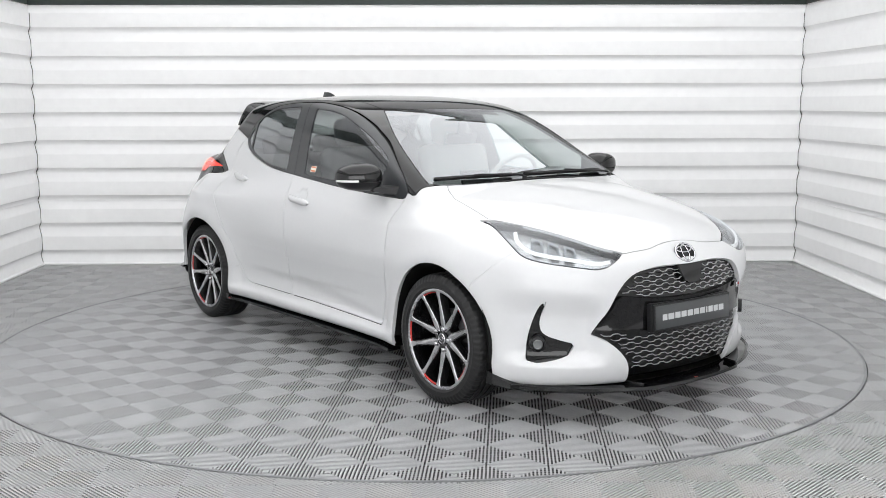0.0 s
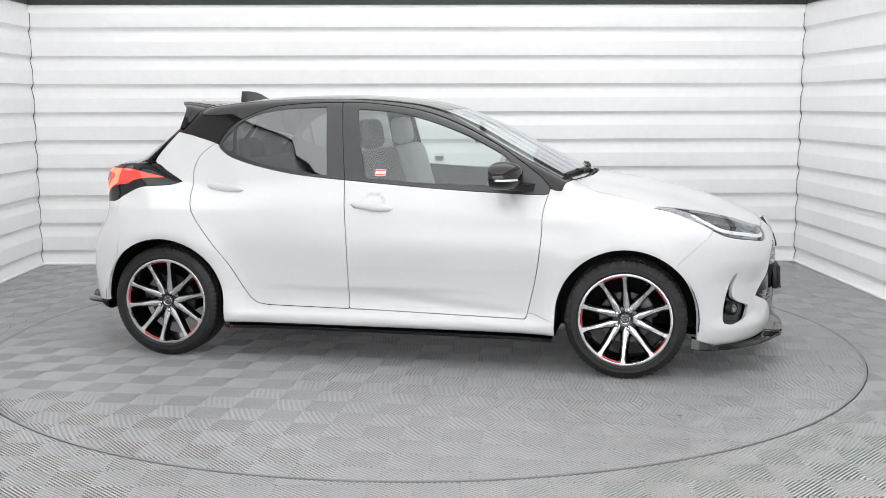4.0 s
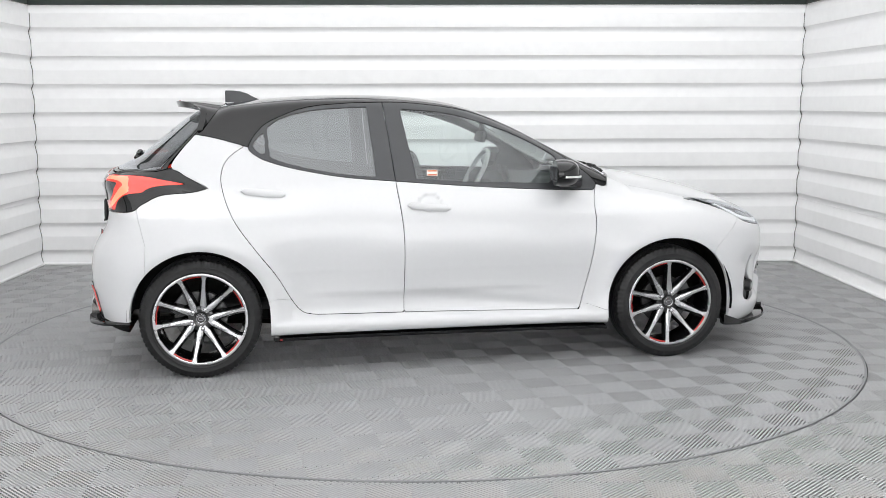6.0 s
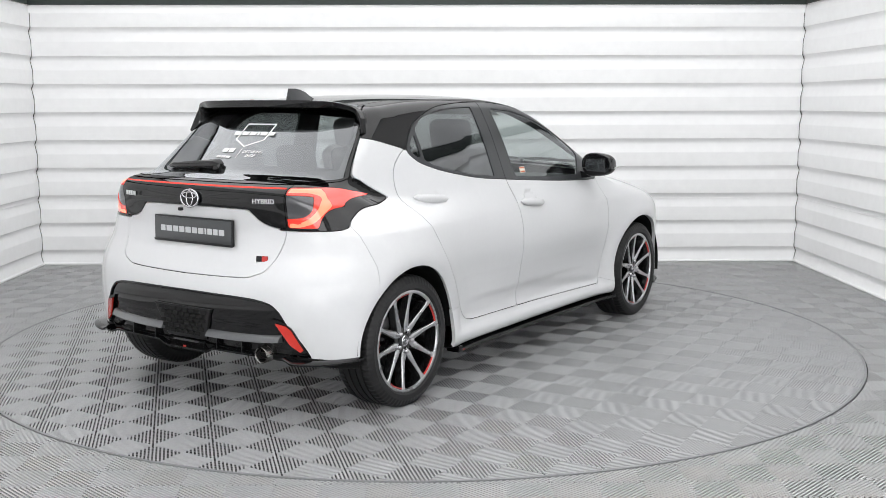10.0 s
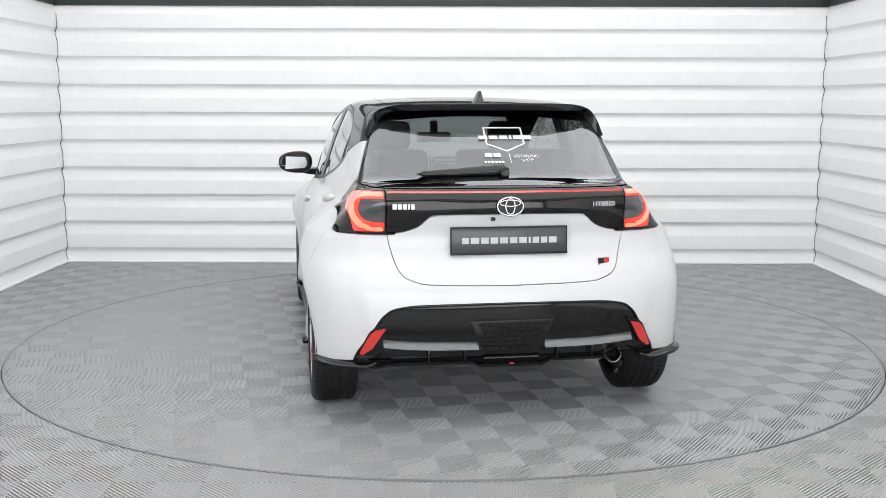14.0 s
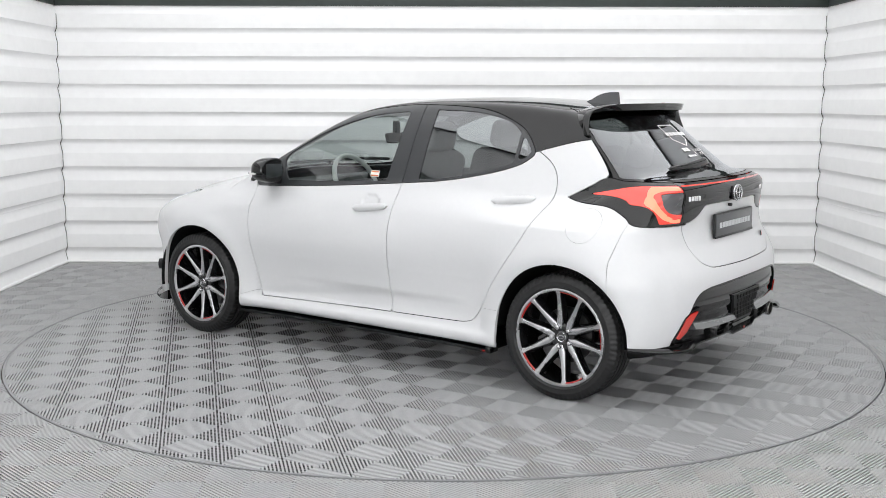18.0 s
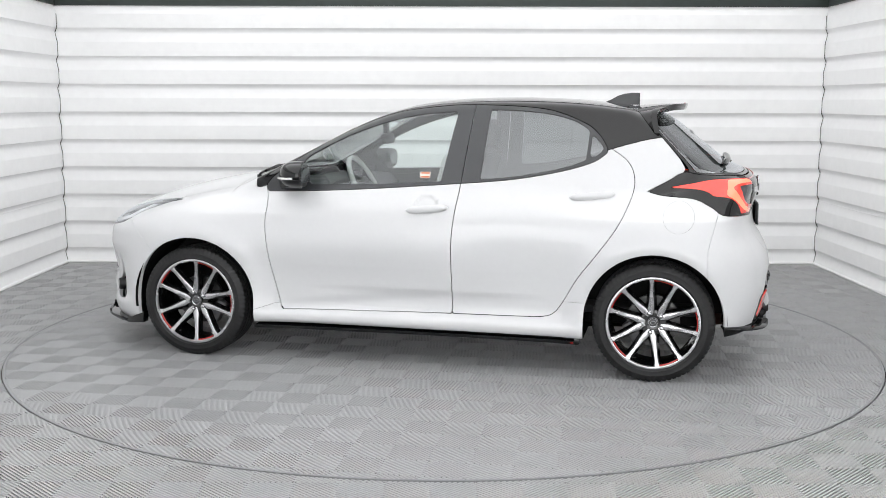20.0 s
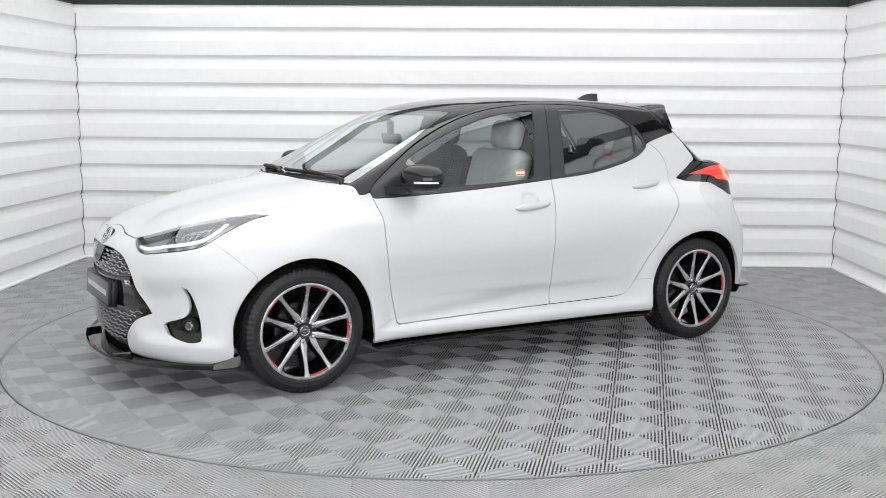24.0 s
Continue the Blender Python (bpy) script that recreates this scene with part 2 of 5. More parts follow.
class Shell:
    """A triangle shell with a normal at each vertex, that can be cut along lines."""

    def __init__(self, V, F, N):
        self.V, self.F, self.N = V, F, N

    def keep(self, s):
        """The piece on which s is negative."""
        V, F, N = self.V, self.F, self.N
        if not len(F):
            return self
        neg = s < 0
        cnt = neg[F].sum(1)
        full = F[cnt == 3]
        mixed = F[(cnt == 1) | (cnt == 2)]
        newV, newN, cache, tris = [], [], {}, []

        def cut(i, j):
            key = (i, j) if i < j else (j, i)
            if key not in cache:
                t = s[i] / (s[i] - s[j])
                newV.append(V[i] + t * (V[j] - V[i]))
                newN.append(N[i] + t * (N[j] - N[i]))
                cache[key] = len(V) + len(newV) - 1
            return cache[key]

        for f in mixed:
            o = []
            for k in range(3):
                i, j = int(f[k]), int(f[(k + 1) % 3])
                if neg[i]:
                    o.append(i)
                if neg[i] != neg[j]:
                    o.append(cut(i, j))
            for k in range(1, len(o) - 1):
                tris.append((o[0], o[k], o[k + 1]))
        V2 = np.vstack([V, np.array(newV)]) if newV else V
        N2 = np.vstack([N, np.array(newN)]) if newN else N
        F2 = np.vstack([full, np.array(tris, int).reshape(-1, 3)]) if tris else full
        used = np.unique(F2)
        remap = np.full(len(V2), -1)
        remap[used] = np.arange(len(used))
        return Shell(V2[used], remap[F2], N2[used])

    def split(self, fn, gap=0.0):
        """Inside and outside of fn(V) < 0, with a gap between them."""
        s = fn(self.V)
        return self.keep(s + gap), self.keep(-s + gap)

    def mirrored(self):
        w = np.array([1, -1, 1])
        return Shell(self.V * w, self.F[:, ::-1], self.N * w)

    def both(self):
        o = self.mirrored()
        n = len(self.V)
        V = np.vstack([self.V, o.V])
        N = np.vstack([self.N, o.N])
        remap = np.arange(2 * n)
        seam = np.abs(self.V[:, 1]) < 1e-6
        remap[n:][seam] = np.arange(n)[seam]
        N[:n][seam] *= np.array([1, 0, 1])
        F = remap[np.vstack([self.F, o.F + n])]
        used = np.unique(F)
        r2 = np.full(2 * n, -1)
        r2[used] = np.arange(len(used))
        return Shell(V[used], r2[F], N[used])

    def moved(self, d):
        L = np.linalg.norm(self.N, axis=1, keepdims=True)
        return Shell(self.V + self.N / L * d, self.F, self.N)

    def mesh(self, name, material, thick=0.0, sunk=0.0):
        """A mesh of the piece; thick folds its rim inwards by that much."""
        if sunk:
            return self.moved(-sunk).mesh(name, material, thick)
        N = self.N / np.maximum(np.linalg.norm(self.N, axis=1, keepdims=True), 1e-9)
        V, F = self.V, self.F
        if not thick:
            return mesh_from(name, V, F, material, True, N)
        E = np.vstack([F[:, [0, 1]], F[:, [1, 2]], F[:, [2, 0]]])
        key = np.sort(E, 1)
        _, idx, cnt = np.unique(key, axis=0, return_index=True, return_counts=True)
        rim = E[idx[cnt == 1]]
        rim = rim[~((np.abs(V[rim[:, 0], 1]) < 1e-6) & (np.abs(V[rim[:, 1], 1]) < 1e-6))]
        vs = np.unique(rim)
        a, b = {}, {}
        extraV, extraN = [], []
        n = len(V)
        for k, v in enumerate(vs):
            a[v], b[v] = n + 2 * k, n + 2 * k + 1
            extraV += [V[v] - N[v] * 0.0004, V[v] - N[v] * thick]
        nrm = {v: np.zeros(3) for v in vs}
        quads = []
        for i, j in rim:
            o = np.cross(V[j] - V[i], N[i])
            nrm[i] = nrm[i] + o
            nrm[j] = nrm[j] + o
            quads += [(j, i, a[i]), (j, a[i], a[j]), (a[j], a[i], b[i]), (a[j], b[i], b[j])]
        for v in vs:
            o = nrm[v] / max(np.linalg.norm(nrm[v]), 1e-9)
            extraN += [o, o]
        if not len(vs):
            return mesh_from(name, V, F, material, True, N)
        return mesh_from(name, np.vstack([V, extraV]), np.vstack([F, quads]), material, True, np.vstack([N, extraN]))


# ================= the room =================
WALL_Y, WALL_L, WALL_R, WALL_H = 2.90, -3.42, 3.36, 2.262
FRONT_Y = -7.2


def profiled_wall(name, length, m, label):
    """White sheet with long horizontal folds, pitch 0.242 m, on a backing board."""
    wall = tagged(put(name, None, None, m), label, "wall", kind="structure")
    fold = [(0.026, 0.0), (0.026, 0.116), (0.0252, 0.121), (0.0235, 0.126), (0.0075, 0.178), (0.0042, 0.188), (0.0018, 0.197), (0.0012, 0.205), (0.0024, 0.213), (0.0058, 0.2205), (0.0115, 0.2285), (0.018, 0.236), (0.0245, 0.2415), (0.026, 0.2425)]
    edges = [0.1325 + 0.2425 * k for k in range(9)]
    strips = [[(0.034, 0.012), (0.026, 0.018), (0.0075, 0.068), (0.0042, 0.078), (0.0018, 0.087), (0.0012, 0.095), (0.0024, 0.103), (0.0058, 0.1105), (0.0115, 0.1185), (0.018, 0.126), (0.0245, 0.1315), (0.026, 0.1325)]]
    strips += [[(d, min(z + q, WALL_H)) for d, q in fold] for z in edges]
    for prof in strips:
        bm = bmesh.new()
        rows = [[bm.verts.new((length * i / 2, -d, z)) for i in range(3)] for d, z in prof]
        for a, b in zip(rows, rows[1:]):
            for i in range(2):
                if (a[i].co - b[i].co).length > 1e-5:
                    bm.faces.new((a[i], a[i + 1], b[i + 1], b[i]))
        bmesh.ops.remove_doubles(bm, verts=bm.verts[:], dist=1e-5)
        part("wall_panel", bm, WALLMAT, wall, angle=25)
    part("overlap_lip", box(length, 0.006, 0.003, pose(length / 2, -0.009, 0.5715)), WALLMAT, wall)
    part("backing_board", box(length, 0.08, WALL_H, pose(length / 2, 0.065, WALL_H / 2)), WALLMAT, wall)
    part("skirting", box(length, 0.05, 0.012, pose(length / 2, -0.02, 0.006), 0.002), WALLMAT, wall)
    return wall


def build_room():
    profiled_wall("wall_back", WALL_R - WALL_L, pose(WALL_L, WALL_Y, 0), "white horizontally folded sheet metal studio wall")
    side = WALL_Y - FRONT_Y
    profiled_wall("wall_left", side, pose(WALL_L - 0.0, FRONT_Y, 0, 0, 0, 90), "white horizontally folded sheet metal studio side wall")
    profiled_wall("wall_right", side, pose(WALL_R + 0.0, WALL_Y, 0, 0, 0, -90), "white horizontally folded sheet metal studio side wall")
    profiled_wall("wall_front", WALL_R - WALL_L, pose(WALL_R, FRONT_Y, 0, 0, 0, 180), "white horizontally folded sheet metal studio wall behind the camera")
    for name, sx, sy, x, y in (("beam", WALL_R - WALL_L + 0.4, 0.22, (WALL_L + WALL_R) / 2, WALL_Y + 0.098),
                               ("beam", WALL_R - WALL_L + 0.4, 0.22, (WALL_L + WALL_R) / 2, FRONT_Y - 0.098),
                               ("beam", 0.22, side - 0.03, WALL_L - 0.098, (WALL_Y + FRONT_Y) / 2),
                               ("beam", 0.22, side - 0.03, WALL_R + 0.098, (WALL_Y + FRONT_Y) / 2)):
        tagged(part(name, box(sx, sy, 0.22, pose(x, y, WALL_H + 0.112), 0.004), BEAM), "dark green-grey steel beam along the top of the wall", "beam", kind="structure")
        up = part("upper_wall", box(sx, sy, 1.22, pose(x, y, WALL_H + 0.837)), CEILMAT)
        tagged(up, "plain pale upper wall above the beam", "wall", kind="structure")
    zig = [(0.026, 0.02), (0.002, 0.092)]
    for k in range(9):
        z = 0.1325 + 0.2425 * k
        zig += [(0.028, z), (0.028, z + 0.118), (0.002, z + 0.196), (0.002, z + 0.204)]
    zig = [p for p in zig if p[1] < WALL_H]
    for x, s in ((WALL_L, 1), (WALL_R, -1)):
        j = part("corner_joint", tube([(x + s * d, WALL_Y - d, z) for d, z in zig], 0.0042, 5), JOINT)
        tagged(j, "dark zigzag gap where the folded wall sheets meet", "joint", kind="structure")
    c = part("ceiling", box(WALL_R - WALL_L + 0.8, side + 0.8, 0.1, pose((WALL_L + WALL_R) / 2, (WALL_Y + FRONT_Y) / 2, 3.76)), CEILMAT)
    tagged(c, "pale studio ceiling above the turntable", "ceiling", kind="structure")


def ceiling_light():
    root = tagged(put("ceiling_light", None), "large white softbox panel hanging over the turntable", "light")
    part("diffuser", box(6.6, 9.6, 0.04, None, 0.004), DIFFUSER, root)
    for sx, sy, x, y in ((6.7, 0.05, 0, 4.825), (6.7, 0.05, 0, -4.825), (0.05, 9.6, 3.325, 0), (0.05, 9.6, -3.325, 0)):
        part("frame", box(sx, sy, 0.12, pose(x, y, 0.02), 0.004), SATIN, root)
    root.matrix_basis = pose(-0.03, -2.15, 3.58)
    return root


# Unseen fill light, added to soften wall folds and lift the car's sides.
def front_fill():
    root = tagged(put("fill_softbox", None), "unseen white fill softbox added behind the camera", "light")
    part("diffuser", box(6.6, 0.04, 2.0, None, 0.004), DIFFUSER_FILL, root)
    for sx, sz, x, z in ((6.7, 0.05, 0, 1.025), (6.7, 0.05, 0, -1.025), (0.05, 2.0, 3.325, 0), (0.05, 2.0, -3.325, 0)):
        part("frame", box(sx, 0.12, sz, pose(x, 0.0, z), 0.004), SATIN, root)
    for x in (-2.6, 2.6):
        part("foot", box(0.06, 0.3, 0.05, pose(x, 0.0, -1.075), 0.004), SATIN, root)
    root.matrix_basis = pose(-0.03, FRONT_Y + 0.25, 1.06)


# ================= the floor =================
DECK_R = 2.55
TILE_SIZE = 0.347
RIBS = 8


def rib_tile(size=TILE_SIZE, ribs=RIBS):
    """One open-grid floor tile: four quarters of slanting ribs, as triangles about its middle."""
    q = size / 2
    V, F = [], []
    for sx in (1, -1):
        for sy in (1, -1):
            # ribs of one quarter run across its diagonal
            for k in range(2 * ribs):
                u0 = (k + 0.27) * q * 2 / (2 * ribs)
                u1 = (k + 0.73) * q * 2 / (2 * ribs)
                poly = []
                for u, flip in ((u0, False), (u1, True)):
                    lo, hi = max(0.0, u - q), min(u, q)
                    ends = [(lo, u - lo), (hi, u - hi)]
                    poly += ends[::-1] if flip else ends
                if u0 < q < u1:
                    poly = [poly[0], poly[1], (q, 0.0), poly[2], poly[3], (0.0, q)]
                top = [(sx * x, sy * y, 0.0) for x, y in poly]
                if sx * sy < 0:
                    top = top[::-1]
                n = len(top)
                b = len(V)
                V += top + [(x, y, -0.006) for x, y, z in top]
                F += [tuple(b + i for i in range(n))[::-1]]
                F += [(b + i, b + (i + 1) % n, b + n + (i + 1) % n, b + n + i) for i in range(n)]
            # cross bars under the ribs
            for c in np.arange(-5, 6) / 6:
                w = 0.0024
                ends = []
                for o in (c * q - w, c * q + w):
                    lo, hi = max(0.0, -o), min(q, q - o)
                    ends.append([(lo, lo + o), (hi, hi + o)])
                poly = [ends[0][0], ends[0][1], ends[1][1], ends[1][0]]
                top = [(sx * x, sy * y, -0.0026) for x, y in poly]
                if sx * sy > 0:
                    top = top[::-1]
                b = len(V)
                V += top
                F += [(b, b + 1, b + 2, b + 3)]
    return V, F


def floor_tiles(root, inside, reach, material, offset, turn=0.0):
    V, F = rib_tile()
    tri = np.array([(f[0], f[i], f[i + 1]) for f in F for i in range(1, len(f) - 1)])
    V = np.array(V)
    n1 = np.cross(V[tri[:, 1]] - V[tri[:, 0]], V[tri[:, 2]] - V[tri[:, 0]])
    top = np.abs(n1[:, 2]) > 1e-7
    flip = top & (n1[:, 2] < 0)
    tri[flip] = tri[flip][:, ::-1]
    whole = mesh_from("tile", V, tri, material, False)
    x0, x1, y0, y1 = reach
    i0, i1 = math.floor((x0 - offset[0]) / TILE_SIZE), math.ceil((x1 - offset[0]) / TILE_SIZE)
    j0, j1 = math.floor((y0 - offset[1]) / TILE_SIZE), math.ceil((y1 - offset[1]) / TILE_SIZE)
    for i in range(i0, i1 + 1):
        for j in range(j0, j1 + 1):
            cx, cy = offset[0] + i * TILE_SIZE, offset[1] + j * TILE_SIZE
            h = TILE_SIZE / 2
            if not inside and not (x0 - h < cx < x1 + h and y0 - h < cy < y1 + h):
                continue
            far = math.hypot(abs(cx) + h, abs(cy) + h)
            near = math.hypot(max(0, abs(cx) - h), max(0, abs(cy) - h))
            r = DECK_R - 0.011 if inside else DECK_R + 0.007
            if (inside and far < r) or (not inside and near > r):
                put("tile", whole, root, pose(0, 0, 0, 0, 0, turn) @ pose(cx, cy, 0))
            elif (inside and near < r) or (not inside and far > r):
                P = V + np.array([cx, cy, 0])
                s = np.hypot(P[:, 0], P[:, 1]) - r
                piece = Shell(V, tri, np.zeros_like(V)).keep(s if inside else -s)
                if len(piece.F):
                    put("tile", mesh_from("cut_tile", piece.V, piece.F, material, False), root, pose(0, 0, 0, 0, 0, turn) @ pose(cx, cy, 0))


TILE_AT = (0.05, 0.045)


def build_floor():
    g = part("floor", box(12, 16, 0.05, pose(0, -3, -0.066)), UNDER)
    tagged(g, "floor base below grey open-grid plastic tiles, near-black for the shade in the slots", "floor", kind="structure")
    t = tagged(put("floor_tiles", None), "grey ribbed plastic tiles laid over the studio floor", "floor", kind="structure")
    floor_tiles(t, False, (WALL_L, WALL_R, FRONT_Y, WALL_Y), TILE_OUT, (-0.048, -0.132), 0.0)


def build_turntable():
    t = tagged(put("turntable", None), "round revolving car turntable tiled in grey ribbed plastic", "turntable")
    # Deck base, coloured near-black for the shade between the ribs.
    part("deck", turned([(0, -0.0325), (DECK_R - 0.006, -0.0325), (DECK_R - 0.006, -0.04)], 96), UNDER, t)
    part("edge_ring", turned([(DECK_R - 0.011, -0.03), (DECK_R - 0.011, 0.003), (DECK_R + 0.001, 0.003), (DECK_R + 0.001, -0.03)], 180), RINGMAT, t, "thin grey metal edge ring")
    floor_tiles(t, True, (-DECK_R, DECK_R, -DECK_R, DECK_R), TILE, TILE_AT, 3.97)
    return t


# ================= the car's shape =================
AXLE, HUB_Z, TYRE_R = 1.28, 0.312, 0.314


def body_field(P):
    """The car's clay model: negative inside. x forward, y to its left, z up."""
    x, y, z = P[..., 0], np.abs(P[..., 1]), P[..., 2]
    # lower body: width in plan and in section
    plan = spline1([-1.95, -1.75, -1.5, -1.28, -0.9, -0.4, 0.3, 0.8, 1.28, 1.6, 1.85, 2.1],
                   [0.825, 0.860, 0.882, 0.884, 0.864, 0.846, 0.846, 0.856, 0.872, 0.862, 0.83, 0.76], x)
    sect = spline1([0.12, 0.20, 0.27, 0.40, 0.52, 0.66, 0.78, 0.88, 0.97, 1.05, 1.15],
                   [-0.05, -0.020, -0.006, -0.016, -0.013, 0.0, -0.012, -0.040, -0.085, -0.135, -0.22], z)
    wide = plan + sect
    for ax in (AXLE, -AXLE):
        r = np.hypot(x - ax, (z - HUB_Z) * 1.0)
        wide = wide + 0.020 * np.exp(-((r - 0.39) / 0.075) ** 2) * (z > 0.1)
    # hollow of the doors and the rising rear haunch
    wide = wide - 0.016 * np.exp(-((x - 0.15) / 0.55) ** 2) * np.exp(-((z - 0.46) / 0.13) ** 2)
    wide = wide + 0.022 * np.exp(-((x + 1.30 + 0.3 * (z - 0.9)) / 0.38) ** 2) * np.exp(-((z - 0.84) / 0.14) ** 2)
    # shoulders that draw in towards both ends
    fore = np.clip((x - 0.4) / 0.4, 0, 1)
    wide = wide - 0.045 * fore * fore * (3 - 2 * fore) * np.clip((z - 0.82) / 0.13, 0, 1.4)
    aft = np.clip((-x - 0.6) / 0.7, 0, 1)
    wide = wide - 0.070 * aft * aft * (3 - 2 * aft) * np.clip((z - 0.84) / 0.14, 0, 1.15)
    # ledge of the sill under the doors
    mid = np.clip((0.93 - np.abs(x)) / 0.12, 0, 1)
    wide = wide - mid * spline1([0.235, 0.262, 0.285, 0.32, 0.40, 0.55], [-0.006, -0.002, 0.018, 0.026, 0.016, 0.0], z)
    tuck = np.clip((-1.32 - x) / 0.24, 0, 1)
    wide = wide - tuck * tuck * (3 - 2 * tuck) * spline1([0.60, 0.76, 0.83, 0.885, 0.94, 1.0, 1.08], [0.0, 0.014, 0.036, 0.058, 0.044, 0.014, 0.0], z)
    # scooped lower doors and the hollow ahead of the rear wheel
    edge = np.clip((0.425 - 0.115 * (x + 0.2) - z) / 0.035, -1, 1)
    wide = wide - 0.007 * (1 + np.sin(edge * 1.5708)) * np.exp(-((x - 0.33) / 0.46) ** 6) * np.clip((z - 0.27) / 0.05, 0, 1)
    wide = wide - 0.020 * np.exp(-((x + 0.60) / 0.26) ** 2) * np.exp(-((z - 0.60) / 0.17) ** 2)
    for hx, hz in ((-0.940, 0.976), (-0.068, 0.894)):
        wide = wide - 0.030 * np.exp(-(((x - hx) / 0.058) ** 2 + ((z - hz) / 0.044) ** 2) ** 5)
    side = (y - wide) * 0.95
    nose = spline1([0.14, 0.22, 0.30, 0.42, 0.55, 0.66, 0.74, 0.82], [2.03, 2.07, 2.085, 2.085, 2.088, 2.082, 2.066, 2.0], z)
    nose = nose - (0.34 * y ** 2 + 0.20 * y ** 4 + 0.4 * y ** 8)
    front = (x - nose) * 0.85
    tail = spline1([0.16, 0.28, 0.38, 0.52, 0.63, 0.69, 0.76, 0.84, 0.92, 0.99, 1.04, 1.08], [1.83, 1.865, 1.88, 1.888, 1.875, 1.848, 1.805, 1.785, 1.795, 1.812, 1.805, 1.76], z)
    tail = tail - (0.10 * y ** 2 + 0.12 * y ** 4 + 0.28 * y ** 8)
    rear = (-x - tail) * 0.9
    bonnet = spline1([0.6, 0.95, 1.12, 1.31, 1.5, 1.7, 1.88, 2.0, 2.10], [1.06, 1.035, 1.014, 0.985, 0.946, 0.892, 0.824, 0.768, 0.70], x)
    bonnet = bonnet - 0.13 * y ** 2 - 0.10 * y ** 4
    bonnet = np.where(x < 0.6, 1.06 - 0.13 * y ** 2 - 0.1 * y ** 4, bonnet)
    deck = np.clip((-1.28 - x) / 0.25, 0, 1)
    bonnet = bonnet + deck * deck * (3 - 2 * deck) * (0.03 + 0.09 * y ** 2 + 0.08 * y ** 4)
    top = (z - bonnet) * 0.93
    under = spline1([-1.9, -1.7, -1.0, 0.9, 1.7, 2.1], [0.30, 0.26, 0.208, 0.208, 0.175, 0.165], x) - z
    # scoop round the fog lamps under the head lamps
    line = 0.612 - 0.10 * np.clip(0.66 - y, -0.1, 0.3)
    fall = np.clip((line - z) / 0.13, 0, 1)
    rise = np.clip((z - 0.255) / 0.075, 0, 1)
    span = np.clip(np.minimum((y - 0.44) / 0.09, (0.86 - y) / 0.12), 0, 1)
    dent = fall * fall * (3 - 2 * fall) * rise * rise * (3 - 2 * rise) * span * span * (3 - 2 * span) * (x > 1.4)
    front = front + 0.032 * dent
    low = smax(side, front, 0.10)
    low = smax(low, rear, 0.09)
    low = smax(low, top, 0.085)
    low = smax(low, under, 0.03)
    # cabin
    cw = spline1([0.45, 0.65, 0.80, 0.95, 1.05, 1.25, 1.38, 1.45, 1.52], [0.79, 0.815, 0.812, 0.768, 0.739, 0.675, 0.620, 0.585, 0.55], z)
    cw = cw - 0.09 * np.clip((-x - 0.55) / 0.9, 0, 2) ** 1.2 - 0.035 * np.clip((x - 0.1) / 0.9, 0, 1.5) ** 2
    cside = (y - cw) * 0.93
    roof = spline1([-1.75, -1.5, -1.25, -1.04, -0.84, -0.63, -0.42, -0.15, 0.05, 0.22, 0.40], [1.30, 1.352, 1.402, 1.432, 1.453, 1.464, 1.467, 1.458, 1.436, 1.405, 1.362], x)
    screen = 1.376 - 0.495 * (x + 0.16 * y ** 2 + 0.10 * y ** 4 - 0.31) - 0.03 * np.clip(x - 0.3, 0, 1) * (0.75 - np.clip(x - 0.3, 0, 0.75))
    croof = (z - roof + 0.045 * y ** 2 + 0.13 * y ** 4) * 0.97
    cscreen = (z - screen) * 0.88
    drop = np.clip(1.28 - z, -0.12, 0.5)
    hatch = 1.44 + 1.2 * drop + 0.5 * drop * np.abs(drop) - (0.36 * y ** 2 + 0.35 * y ** 4)
    chatch = (-x - hatch) * 0.70
    cab = smax(cside, croof, 0.045)
    cab = smax(cab, cscreen, 0.06)
    cab = smax(cab, chatch, 0.05)
    cab = smax(cab, rear, 0.05)
    cab = smax(cab, 0.45 - z, 0.02)
    cab = smax(cab, x - 1.08, 0.02)
    return smin(low, cab, np.clip(0.03 + 0.07 * (0.9 - np.abs(x + 0.15)), 0.03, 0.08))


